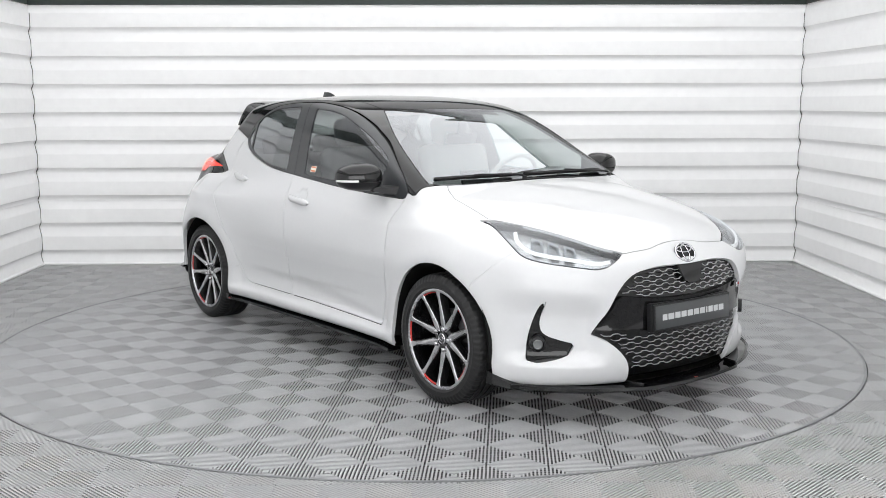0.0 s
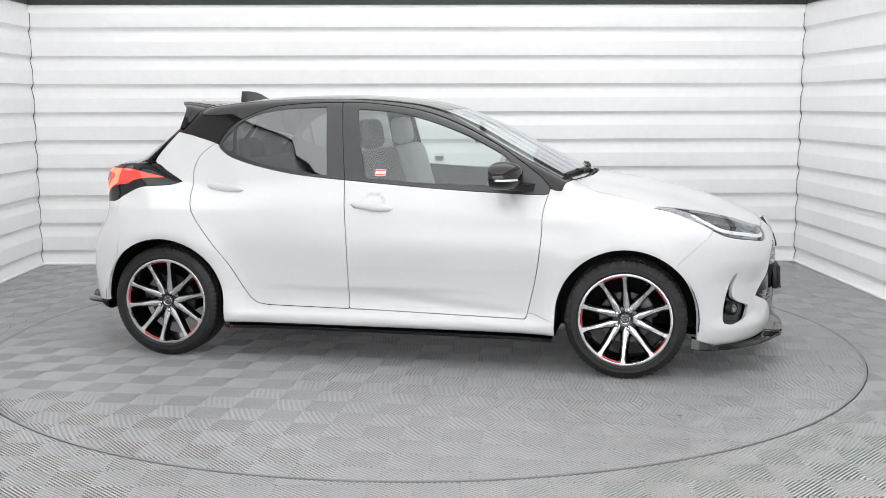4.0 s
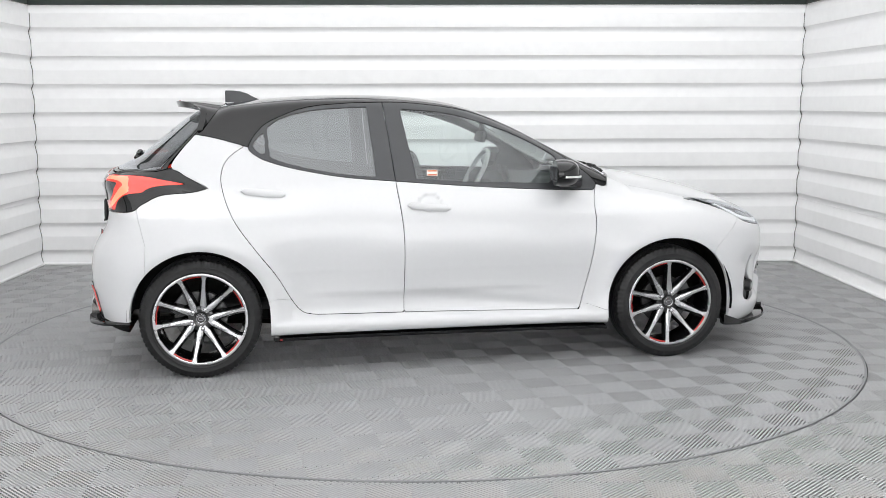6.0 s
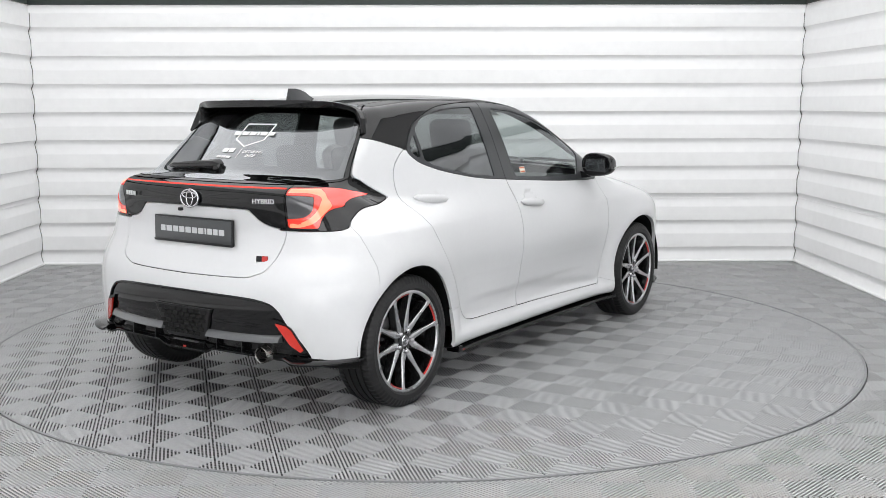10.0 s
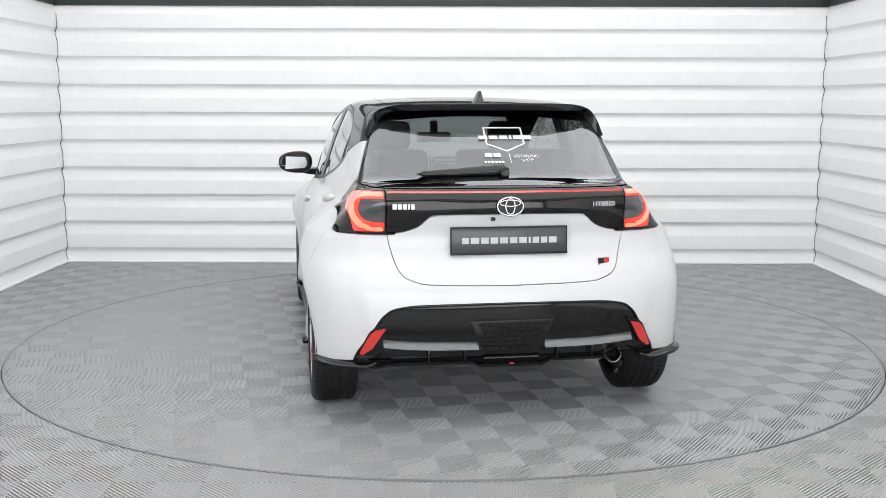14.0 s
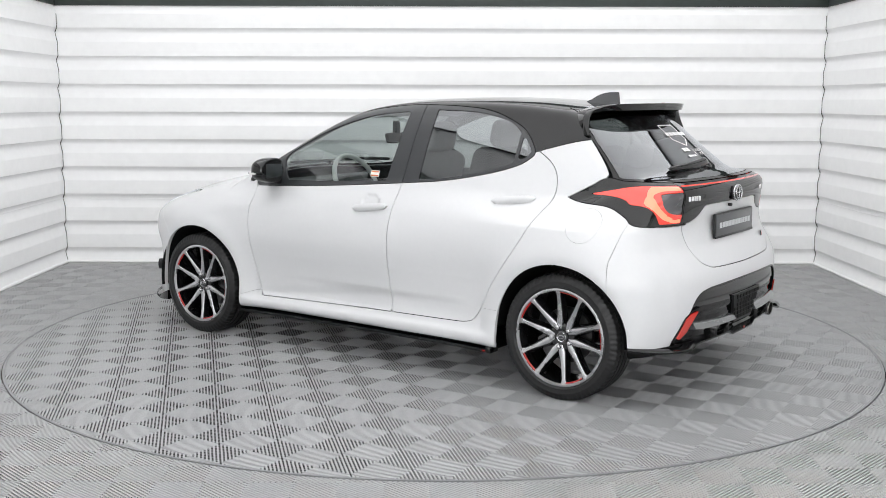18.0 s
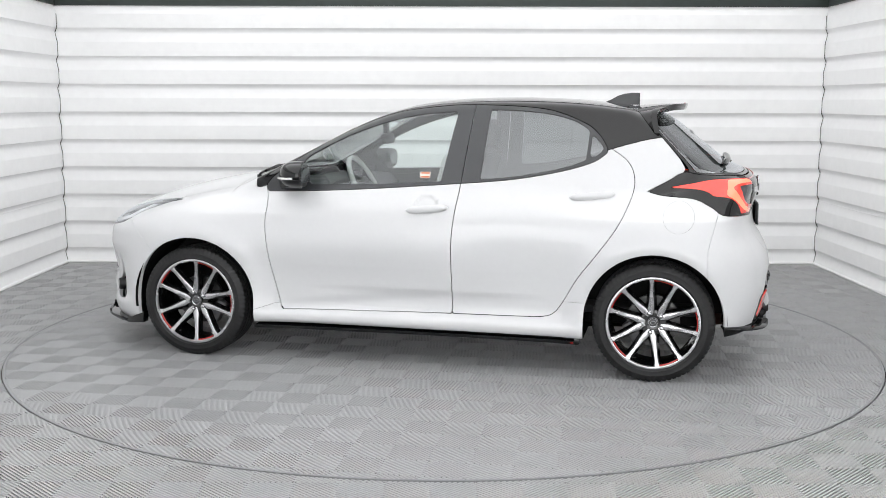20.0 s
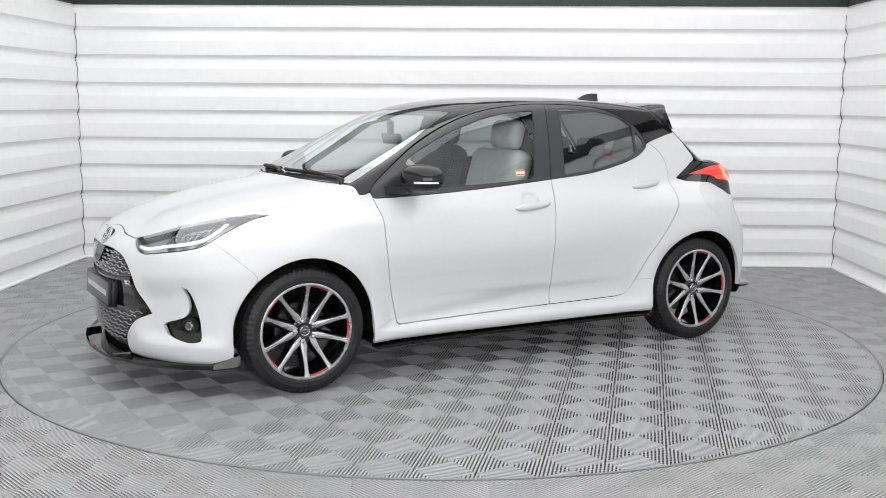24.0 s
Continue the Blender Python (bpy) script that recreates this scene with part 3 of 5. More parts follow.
def surface(field, lo, hi, step):
    """Skins a field with a net of evenly spaced quads, then settles the vertices onto it."""
    ax = [np.arange(a, b + step, step) for a, b in zip(lo, hi)]
    G = np.stack(np.meshgrid(*ax, indexing="ij"), -1)
    D = field(G)
    nx, ny, nz = D.shape
    inside = D < 0
    corner = [(i, j, k) for i in (0, 1) for j in (0, 1) for k in (0, 1)]
    tot = np.zeros((nx - 1, ny - 1, nz - 1), int)
    for i, j, k in corner:
        tot += inside[i:nx - 1 + i, j:ny - 1 + j, k:nz - 1 + k]
    act = (tot > 0) & (tot < 8)
    idx = np.full(act.shape, -1)
    idx[act] = np.arange(act.sum())
    cells = np.argwhere(act)
    acc = np.zeros((len(cells), 3))
    cnt = np.zeros(len(cells))
    for a in corner:
        for d in range(3):
            if a[d]:
                continue
            b = list(a)
            b[d] = 1
            da = D[tuple((cells + a).T)]
            db = D[tuple((cells + b).T)]
            cr = (da < 0) != (db < 0)
            t = np.where(cr, da / np.where(cr, da - db, 1), 0)
            p = (cells + a).astype(float)
            p[:, d] += t
            acc[cr] += p[cr]
            cnt[cr] += 1
    V = np.array(lo) + acc / cnt[:, None] * step
    faces = []
    for d in range(3):
        u, w = (d + 1) % 3, (d + 2) % 3
        s0 = [slice(None)] * 3
        s1 = [slice(None)] * 3
        s0[d], s1[d] = slice(0, -1), slice(1, None)
        cr = inside[tuple(s0)] != inside[tuple(s1)]
        e = np.argwhere(cr)
        e = e[(e[:, u] > 0) & (e[:, w] > 0) & (e[:, u] < D.shape[u] - 1) & (e[:, w] < D.shape[w] - 1)]
        q = []
        for du, dw in ((-1, -1), (0, -1), (0, 0), (-1, 0)):
            c = e.copy()
            c[:, u] += du
            c[:, w] += dw
            q.append(idx[tuple(c.T)])
        q = np.stack(q, 1)
        out = inside[tuple(e.T)]
        q[~out] = q[~out][:, ::-1]
        faces.append(q)
    Q = np.vstack(faces)
    N = np.zeros_like(V)
    for it in range(5):
        f0 = field(V)
        for d in range(3):
            h = np.zeros(3)
            h[d] = 0.004
            N[:, d] = (field(V + h) - field(V - h)) / 0.008
        g = (N ** 2).sum(1)
        V = V - N * (f0 / np.maximum(g, 0.05))[:, None]
    N /= np.maximum(np.linalg.norm(N, axis=1, keepdims=True), 1e-9)
    F = np.vstack([Q[:, [0, 1, 2]], Q[:, [0, 2, 3]]])
    return Shell(V, F, N)


def side_poly(poly, ymin=0.42):
    return lambda V: np.maximum(poly_sd(V[:, [0, 2]], poly), (ymin - V[:, 1]))


def rear_poly(poly, xmax=-1.2):
    return lambda V: np.maximum(poly_sd(V[:, [1, 2]], poly), V[:, 0] - xmax)


def front_poly(poly, xmin=1.3):
    return lambda V: np.maximum(poly_sd(V[:, [1, 2]], poly), xmin - V[:, 0])


def top_poly(poly, zmin=0.6):
    return lambda V: np.maximum(poly_sd(V[:, [0, 1]], poly), zmin - V[:, 2])


def circle_sd(cx, cz, r, ymin=0.5):
    return lambda V: np.maximum(np.hypot(V[:, 0] - cx, V[:, 2] - cz) - r, ymin - V[:, 1])


def corner_poly(poly, xmin=1.3, ymin=0.25):
    """An outline drawn on the front corner: across (y - x) and up."""
    def fn(V):
        P = np.stack([(V[:, 1] - V[:, 0]), V[:, 2]], 1)
        return np.maximum(np.maximum(poly_sd(P, poly), xmin - V[:, 0]), ymin - V[:, 1])
    return fn


def project(points, way, reach=1.2):
    """Where lines from the points along way first meet the body."""
    P = np.array(points, float).reshape(-1, 3)
    w = np.array(way, float)
    w = w / np.linalg.norm(w)
    ts = np.arange(0, reach, 0.006)
    hit = np.full(len(P), reach)
    for i, p in enumerate(P):
        d = body_field(p + ts[:, None] * w)
        k = np.argmax(d < 0)
        if d[k] < 0 and k > 0:
            hit[i] = ts[k - 1] + 0.006 * d[k - 1] / (d[k - 1] - d[k])
        elif d[0] < 0:
            hit[i] = 0
    return P + hit[:, None] * w


def on_front(y, z, out=0.0):
    return Vector(project([(2.4, y, z)], (-1, 0, 0))[0]) + Vector((out, 0, 0))


def on_rear(y, z, out=0.0):
    return Vector(project([(-2.2, y, z)], (1, 0, 0))[0]) - Vector((out, 0, 0))


def on_side(x, z, out=0.0, s=1):
    p = Vector(project([(x, 1.2, z)], (0, -1, 0))[0]) + Vector((0, out, 0))
    return Vector((p.x, p.y * s, p.z))


def on_top(x, y, out=0.0):
    return Vector(project([(x, abs(y), 1.8)], (0, 0, -1))[0]) * Vector((1, 1 if y >= 0 else -1, 1)) + Vector((0, 0, out))


def on_corner(u, z, out=0.0, s=1):
    """A point of the front corner by its place across (y - x) and its height."""
    p = Vector(project([(2.5, 2.5 + u, z)], (-1, -1, 0), 2.4)[0]) + Vector((out * 0.7, out * 0.7, 0))
    return Vector((p.x, p.y * s, p.z))


def islands(sh):
    """The separate pieces of a shell, largest first."""
    n = len(sh.V)
    lab = np.arange(n)
    F = sh.F
    while True:
        m = np.minimum(np.minimum(lab[F[:, 0]], lab[F[:, 1]]), lab[F[:, 2]])
        old = lab.copy()
        for k in range(3):
            np.minimum.at(lab, F[:, k], m)
        lab = lab[lab]
        if (lab == old).all():
            break
    fl = lab[F[:, 0]]
    out = []
    for v in np.unique(fl):
        G = F[fl == v]
        used = np.unique(G)
        remap = np.full(n, -1)
        remap[used] = np.arange(len(used))
        a = sh.V[G]
        area = np.linalg.norm(np.cross(a[:, 1] - a[:, 0], a[:, 2] - a[:, 0]), axis=1).sum() / 2
        out.append((area, Shell(sh.V[used], remap[G], sh.N[used])))
    out.sort(key=lambda q: -q[0])
    return out


def main_piece(sh):
    """The largest piece of a shell, without stray slivers."""
    q = islands(sh)
    return q[0][1] if q else sh


# ================= wheels =================
def tyre_mesh():
    w, r, rim = 0.105, TYRE_R, 0.240
    prof = [(rim - 0.004, -w + 0.012), (rim + 0.006, -w + 0.004), (rim + 0.012, -w - 0.002), (rim + 0.02, -w - 0.001), (0.275, -w - 0.003), (r - 0.018, -w + 0.004), (r - 0.006, -w + 0.014), (r - 0.001, -w + 0.026)]
    for g in (-0.055, -0.02, 0.02, 0.055):
        prof += [(r, g - 0.0045), (r - 0.007, g - 0.004), (r - 0.007, g + 0.004), (r, g + 0.0045)]
    prof += [(r - 0.001, w - 0.026), (r - 0.006, w - 0.014), (r - 0.018, w - 0.004), (0.275, w + 0.003), (rim + 0.02, w + 0.001), (rim + 0.012, w + 0.002), (rim + 0.006, w - 0.004), (rim - 0.004, w - 0.012)]
    bm = turned(prof, 288)
    for v in bm.verts:
        k = round(math.atan2(v.co.y, v.co.x) / (2 * math.pi) * 288) % 288
        rr = math.hypot(v.co.x, v.co.y)
        if abs(v.co.z) > 0.058 and rr > r - 0.019 and k % 4 == (0 if v.co.z > 0 else 2):
            q = (rr - 0.006) / rr
            v.co.x *= q
            v.co.y *= q
    return bm


def spoke_bar(a, side, widths, heights, under, skew):
    """One wheel spoke from the hub to the rim, as a folded strip."""
    bm = bmesh.new()
    rings = []
    for (r, h), w in zip(heights, widths):
        t = (r - 0.045) / 0.185
        sk = skew * side * max(0.0, 1 - t) ** 1.5
        pts = [(sk - w - under * 0.3, h - under), (sk - w, h - 0.0015), (sk - w * 0.8, h), (sk + w * 0.8, h), (sk + w, h - 0.0015), (sk + w + under * 0.3, h - under)]
        rings.append([bm.verts.new((r, y, z)) for y, z in pts])
    for p, q in zip(rings, rings[1:]):
        for k in range(5):
            bm.faces.new((p[k], q[k], q[k + 1], p[k + 1]))
    bm.transform(Matrix.Rotation(a, 4, "Z"))
    bmesh.ops.recalc_face_normals(bm, faces=bm.faces[:])
    return bm


def make_wheel(root, x, side, phase):
    """An alloy wheel with its tyre; its axis is the local z, which points outwards."""
    m = pose(x, side * 0.758, HUB_Z, -90 * side, 0, 0) @ pose(0, 0, 0, 0, 0, phase)
    hub = put("wheel", None, root, m, "ten-spoke machined alloy wheel with a low-profile tyre")
    part("tyre", tyre_mesh(), RUBBER, hub, "low-profile black tyre", angle=24)
    part("rim_barrel", turned([(0.238, 0.088), (0.233, 0.094), (0.226, 0.090), (0.222, 0.07), (0.213, 0.0), (0.218, -0.08), (0.238, -0.09)], 64), RIMBLACK, hub, "gloss black rim barrel")
    part("rim_lip", turned([(0.2412, 0.090), (0.2412, 0.0985), (0.2370, 0.1000), (0.2290, 0.0982), (0.2262, 0.091)], 96), STEEL, hub, "machined silver rim lip")
    hs = [(0.040, 0.069), (0.075, 0.073), (0.11, 0.0765), (0.16, 0.083), (0.205, 0.0905), (0.231, 0.0955)]
    for i in range(10):
        k = 1 if i % 2 else -1
        a = math.radians(90 + 36 * i - k * 2)
        part("spoke", spoke_bar(a, k, [0.013, 0.0195, 0.0160, 0.0125, 0.0118, 0.0185], [(r, h - 0.0035) for r, h in hs], 0.034, 0.009), RIMBLACK, hub, angle=30)
        part("spoke_face", spoke_bar(a, k, [0.0090, 0.0150, 0.0118, 0.0084, 0.0078, 0.0145], hs, 0.004, 0.009), STEEL, hub, "machined silver spoke face", angle=30)
    for i in range(5):
        a = math.radians(90 + 72 * i + 18)
        part("red_accent", turned([(0.2258, 0.0945), (0.2258, 0.0965), (0.2205, 0.0925), (0.2205, 0.0905)], 10, None, None, a - 0.22, a + 0.22), REDPAINT, hub, "thin red rim accent")
    part("hub_disc", turned([(0, 0.060), (0.03, 0.062), (0.050, 0.068), (0.066, 0.062), (0.072, 0.03), (0.072, -0.02)], 40), RIMBLACK, hub)
    part("centre_cap", turned([(0, 0.0755), (0.020, 0.0755), (0.026, 0.073), (0.0285, 0.065), (0.0285, 0.05)], 32), TRIM, hub, "dark centre cap with a silver emblem")
    bm = turned([(0.0205, 0.0757), (0.0232, 0.0778), (0.0258, 0.0745)], 24)
    bm = tube([(0.013 * math.cos(k), 0.008 * math.sin(k), 0.0764) for k in np.linspace(0, 6.1, 14)], 0.0024, 6, bm, True)
    part("emblem", bm, CHROME, hub, "plain silver oval emblem")
    for i in range(5):
        a = math.radians(72 * i + 90 - 18)
        part("lug_nut", turned([(0, 0.083), (0.007, 0.083), (0.0108, 0.080), (0.0122, 0.064), (0.0122, 0.05)], 6, pose(0.052 * math.cos(a), 0.052 * math.sin(a), 0.003)), STEEL, hub, angle=70)
    part("brake_disc", turned([(0.06, 0.012), (0.135, 0.012), (0.137, 0.008), (0.137, -0.010), (0.06, -0.010)], 56), DISC, hub)
    a = math.radians(150 if x * side > 0 else 30)
    part("brake_caliper", box(0.06, 0.13, 0.06, pose(0.125 * math.cos(a), 0.125 * math.sin(a), 0.005, 0, 0, math.degrees(a)), 0.012), CALIPER, hub)
    a = math.radians(60)
    part("valve", turned([(0, 0.080), (0.003, 0.080), (0.004, 0.06)], 8, pose(0.213 * math.cos(a), 0.213 * math.sin(a), 0)), SATIN, hub)
    return hub


def lettering(name, words, size, material, parent, m, label="", depth=0.001, squash=1.0):
    """Raised letters in the built-in font, centred on m, facing its z axis."""
    cu = bpy.data.curves.new("tmp_text", "FONT")
    cu.body, cu.size, cu.align_x, cu.align_y, cu.extrude = words, size, "CENTER", "CENTER", depth
    ob = bpy.data.objects.new("tmp_text", cu)
    scene.collection.objects.link(ob)
    bpy.context.view_layer.update()
    me = bpy.data.meshes.new_from_object(ob.evaluated_get(bpy.context.evaluated_depsgraph_get()))
    bpy.data.objects.remove(ob)
    bpy.data.curves.remove(cu)
    me.transform(Matrix.Diagonal((squash, 1, 1, 1)))
    me.materials.clear()
    me.materials.append(material)
    me.name = name
    return put(name, me, parent, m, label)


def facing(p, out, up=(0, 0, 1)):
    """A pose at p whose z axis points outwards and whose y axis points up."""
    z = Vector(out).normalized()
    x = Vector(up).cross(z).normalized()
    y = z.cross(x)
    m = Matrix((x, y, z)).transposed().to_4x4()
    m.translation = p
    return m


def ribbon(points, ups, width, thick, bm=None):
    """A flat strip along points; ups are the outward directions."""
    bm2 = bmesh.new()
    pts = [Vector(p) for p in points]
    rows = []
    for i, p in enumerate(pts):
        d = (pts[min(i + 1, len(pts) - 1)] - pts[max(i - 1, 0)]).normalized()
        n = Vector(ups[i] if len(ups) > 1 else ups[0]).normalized()
        w = d.cross(n).normalized()
        rows.append([bm2.verts.new(p + w * a * width / 2 + n * b) for a, b in ((-1, 0), (-1, thick), (1, thick), (1, 0))])
    for a, b in zip(rows, rows[1:]):
        for k in range(4):
            bm2.faces.new((a[k], a[(k + 1) % 4], b[(k + 1) % 4], b[k]))
    bm2.faces.new(rows[0])
    bm2.faces.new(rows[-1][::-1])
    bmesh.ops.recalc_face_normals(bm2, faces=bm2.faces[:])
    return merge(bm, bm2)


def sweep(points, sections, closed_section=True):
    """Skins 2D sections given as lists of 3D points, one list per station."""
    bm = bmesh.new()
    rows = [[bm.verts.new(p) for p in sec] for sec in sections]
    n = len(rows[0])
    for a, b in zip(rows, rows[1:]):
        for k in range(n if closed_section else n - 1):
            bm.faces.new((a[k], a[(k + 1) % n], b[(k + 1) % n], b[k]))
    if closed_section:
        bm.faces.new(rows[0])
        bm.faces.new(rows[-1][::-1])
    bmesh.ops.recalc_face_normals(bm, faces=bm.faces[:])
    return bm


# ================= the car =================
GAP = 0.002


def car_shell(car):
    """All outer panels, cut from one clay shape."""
    half = surface(body_field, (-1.98, -0.03, 0.10), (2.20, 0.96, 1.54), 0.0165)
    half = half.keep(-half.V[:, 1])

    def pair(name, sh, material, thick=0.012, label="", sunk=0.0, parents=None):
        sh = main_piece(sh)
        return [put(name, q.mesh(name, material, thick, sunk), parents[i] if parents else car, None, label) for i, q in enumerate((sh, sh.mirrored()))]

    def single(name, sh, material, thick=0.012, label="", sunk=0.0, parent=None):
        return put(name, main_piece(sh.both()).mesh(name, material, thick, sunk), parent or car, None, label)

    # Black sheet added behind a panel's gaps, in place of shade in the shut lines.
    def behind(sh, fn, two=True):
        inner = main_piece(sh.keep(fn(sh.V) - 0.007)).moved(-0.017)
        for q in ((inner, inner.mirrored()) if two else (inner.both(),)):
            put("gap_shade", q.mesh("gap_shade", MATTE), car)

    for ax, r in ((AXLE, 0.364), (-AXLE, 0.358)):
        _, half = half.split(circle_sd(ax, HUB_Z + 0.004, r))
        _, half = half.split(lambda V, ax=ax, r=r: np.maximum(np.maximum(np.abs(V[:, 0] - ax) - r, V[:, 2] - HUB_Z), 0.5 - V[:, 1]))
    tray, half = half.split(lambda V: V[:, 2] - np.interp(V[:, 0], [-1.9, -1.7, -1.55, -1.0, 0.9, 1.7, 2.1], [0.325, 0.300, 0.288, 0.214, 0.214, 0.181, 0.171]))
    single("under_tray", tray, MATTE, 0, "black underbody tray")
    # windscreen, cowl
    ws = outline([(0.255, -0.2), (0.25, 0.2), (0.236, 0.44)], [(0.236, 0.44), (0.508, 0.556), (0.817, 0.635), (0.945, 0.655)], [(0.945, 0.655), (1.0, 0.50), (1.04, 0.25), (1.045, -0.2)])
    edge = top_poly(ws, 0.95)(half.V)
    single("screen_seal", half.keep(np.maximum(edge - 0.02, -edge - 0.012)), MATTE, 0, "black rubber windscreen seal", 0.012)
    glass, half = half.split(top_poly(ws, 0.95), GAP)
    single("windscreen", glass, SCREEN, 0, "clear laminated windscreen")
    cowl = outline([(0.93, 0.66), (0.985, 0.575)], [(0.985, 0.575), (1.03, 0.4), (1.06, 0.2), (1.066, -0.2)], [(1.066, -0.2), (0.9, -0.2), (0.9, 0.64)])
    c, half = half.split(top_poly(cowl, 0.9), GAP)
    single("cowl", c, MATTE, 0.01, "black plastic cowl below the windscreen")
    # side windows with their dark frame
    dlo = outline([(-1.012, 1.206), (-0.97, 1.268), (-0.90, 1.325), (-0.73, 1.392), (-0.546, 1.416), (-0.298, 1.424), (-0.113, 1.417), (0.135, 1.383), (0.35, 1.312), (0.593, 1.190), (0.803, 1.050), (0.873, 0.982)],
                  [(0.873, 0.982), (0.872, 0.955), (0.85, 0.941)], [(0.85, 0.941), (0.65, 0.947), (0.26, 0.968), (-0.245, 1.006), (-0.527, 1.032), (-0.773, 1.076), (-0.927, 1.120), (-0.99, 1.155), (-1.015, 1.18), (-1.012, 1.206)])
    edge = side_poly(dlo)(half.V)
    pair("window_seal", half.keep(np.maximum(edge - 0.028, -edge - 0.010)), MATTE, 0, "black rubber window seal", 0.013)
    frame_sh, half = half.split(side_poly(dlo), GAP)
    wf = outline([(-0.204, 1.388), (0.012, 1.369), (0.197, 1.327), (0.411, 1.252), (0.617, 1.148), (0.66, 1.10)], [(0.66, 1.10), (0.63, 1.02), (0.60, 0.985)], [(0.60, 0.985), (0.2, 0.996), (-0.133, 1.015)], [(-0.133, 1.015), (-0.204, 1.388)])
    wr = outline([(-0.917, 1.290), (-0.85, 1.336), (-0.729, 1.372), (-0.576, 1.391), (-0.385, 1.398)], [(-0.385, 1.398), (-0.348, 1.029)], [(-0.348, 1.029), (-0.528, 1.047), (-0.712, 1.079), (-0.835, 1.11), (-0.905, 1.138)], [(-0.905, 1.138), (-0.917, 1.290)])
    wq = outline([(-0.935, 1.272), (-0.985, 1.215), (-0.99, 1.19), (-0.96, 1.16), (-0.925, 1.148)], [(-0.925, 1.148), (-0.935, 1.272)])
    for nm, poly, gm, lb in (("door_window", wf, GLASS, "clear front door window"), ("door_window", wr, TINTED, "dark tinted rear door window"), ("quarter_window", wq, TINTED, "small tinted quarter window")):
        g, frame_sh = frame_sh.split(side_poly(poly), 0.001)
        pair(nm, g, gm, 0, lb, 0.004)
    split_x = lambda V: V[:, 0] - np.interp(V[:, 2], [0.9, 1.007, 1.432], [-0.24, -0.245, -0.298])
    a, b = frame_sh.split(split_x, GAP)
    for sh, lb in ((a, "dark grey rear window frame"), (b, "dark grey front window frame")):
        pair("window_frame", sh, TRIM, 0.012, lb)
        pair("inner_frame", sh, CABIN, 0, "dark inner pillar trim", 0.013)
    # rear window
    surround = outline([(-0.3, 1.46), (0.3, 1.45), (0.46, 1.41), (0.535, 1.35), (0.570, 1.29), (0.605, 1.19), (0.635, 1.10), (0.645, 1.075)], [(0.645, 1.075), (0.535, 1.062), (-0.3, 1.062)])
    rg = outline([(-0.2, 1.100), (0.2, 1.102), (0.45, 1.108), (0.600, 1.118)], [(0.600, 1.118), (0.578, 1.19), (0.542, 1.29), (0.51, 1.35)], [(0.51, 1.35), (0.2, 1.375), (-0.2, 1.378)])
    dark, half = half.split(rear_poly(surround, -1.1), GAP)
    glass, dark = dark.split(lambda V: rear_poly(surround, -1.1)(V) + 0.010, 0.001)
    single("glass_border", glass.keep(-rear_poly(rg, -1.1)(glass.V)), MATTE, 0, "black printed border of the rear window", 0.006)
    single("rear_window", glass, TINTED, 0, "dark tinted rear window")
    single("rear_window_surround", dark, BLACK, 0.01, "gloss black rear window surround")
    # band and tail lamps
    lamp_side = outline([(-1.95, 1.095), (-1.52, 1.092), (-1.40, 1.075), (-1.34, 1.04), (-1.228, 0.980)], [(-1.228, 0.980), (-1.30, 0.962), (-1.46, 0.950), (-1.56, 0.905), (-1.64, 0.866), (-1.95, 0.858)], [(-1.95, 0.858), (-1.95, 1.095)])
    band = outline([(-0.3, 1.066), (0.45, 1.066), (0.545, 1.066)], [(0.545, 1.066), (0.54, 0.95), (0.54, 0.872)], [(0.54, 0.872), (0.48, 0.872), (0.41, 0.893), (0.36, 0.932), (0.31, 0.948), (-0.3, 0.950)])
    black, half = half.split(rear_poly(band, -1.4), GAP)
    single("tailgate_band", black, BLACK, 0.012, "gloss black band across the tailgate")
    lamp, half = half.split(lambda V: np.maximum(np.maximum(poly_sd(V[:, [0, 2]], lamp_side), 0.5 - V[:, 1]), V[:, 0] + 1.2), GAP)
    red_side = outline([(-1.95, 1.056), (-1.60, 1.048), (-1.45, 1.024), (-1.32, 0.998)], [(-1.32, 0.998), (-1.45, 0.998), (-1.53, 0.984), (-1.575, 0.95), (-1.615, 0.895), (-1.66, 0.876), (-1.95, 0.872)], [(-1.95, 0.872), (-1.95, 1.056)])
    red_rear = np.array([(0.548, 1.07), (0.82, 1.07), (0.82, 0.982), (0.725, 0.978), (0.703, 0.955), (0.692, 0.92), (0.682, 0.872), (0.548, 0.872)])
    red, rest = lamp.split(lambda V: np.maximum(poly_sd(V[:, [0, 2]], red_side), poly_sd(V[:, [1, 2]], red_rear)), 0.0008)
    pair("lamp_housing", rest, BLACK, 0.012, "gloss black tail lamp surround")
    inner = outline([(0.50, 1.020), (0.634, 1.018), (0.656, 0.998), (0.658, 0.955), (0.618, 0.922), (0.50, 0.912)], [(0.50, 0.912), (0.50, 1.020)])
    dark, red = red.split(rear_poly(inner, -1.5), 0.0005)
    hook = outline([(0.555, 1.046), (0.64, 1.044), (0.690, 1.018), (0.700, 0.96), (0.670, 0.902), (0.612, 0.880), (0.555, 0.876)], [(0.555, 0.876), (0.555, 0.894)], [(0.555, 0.894), (0.606, 0.898), (0.650, 0.922), (0.676, 0.962), (0.668, 1.006), (0.632, 1.028), (0.555, 1.030)], [(0.555, 1.030), (0.555, 1.046)])
    lit, red = red.split(rear_poly(hook, -1.63), 0.0)
    lamps = pair("tail_lamp", red, RED, 0.012, "lit red tail lamp lens")
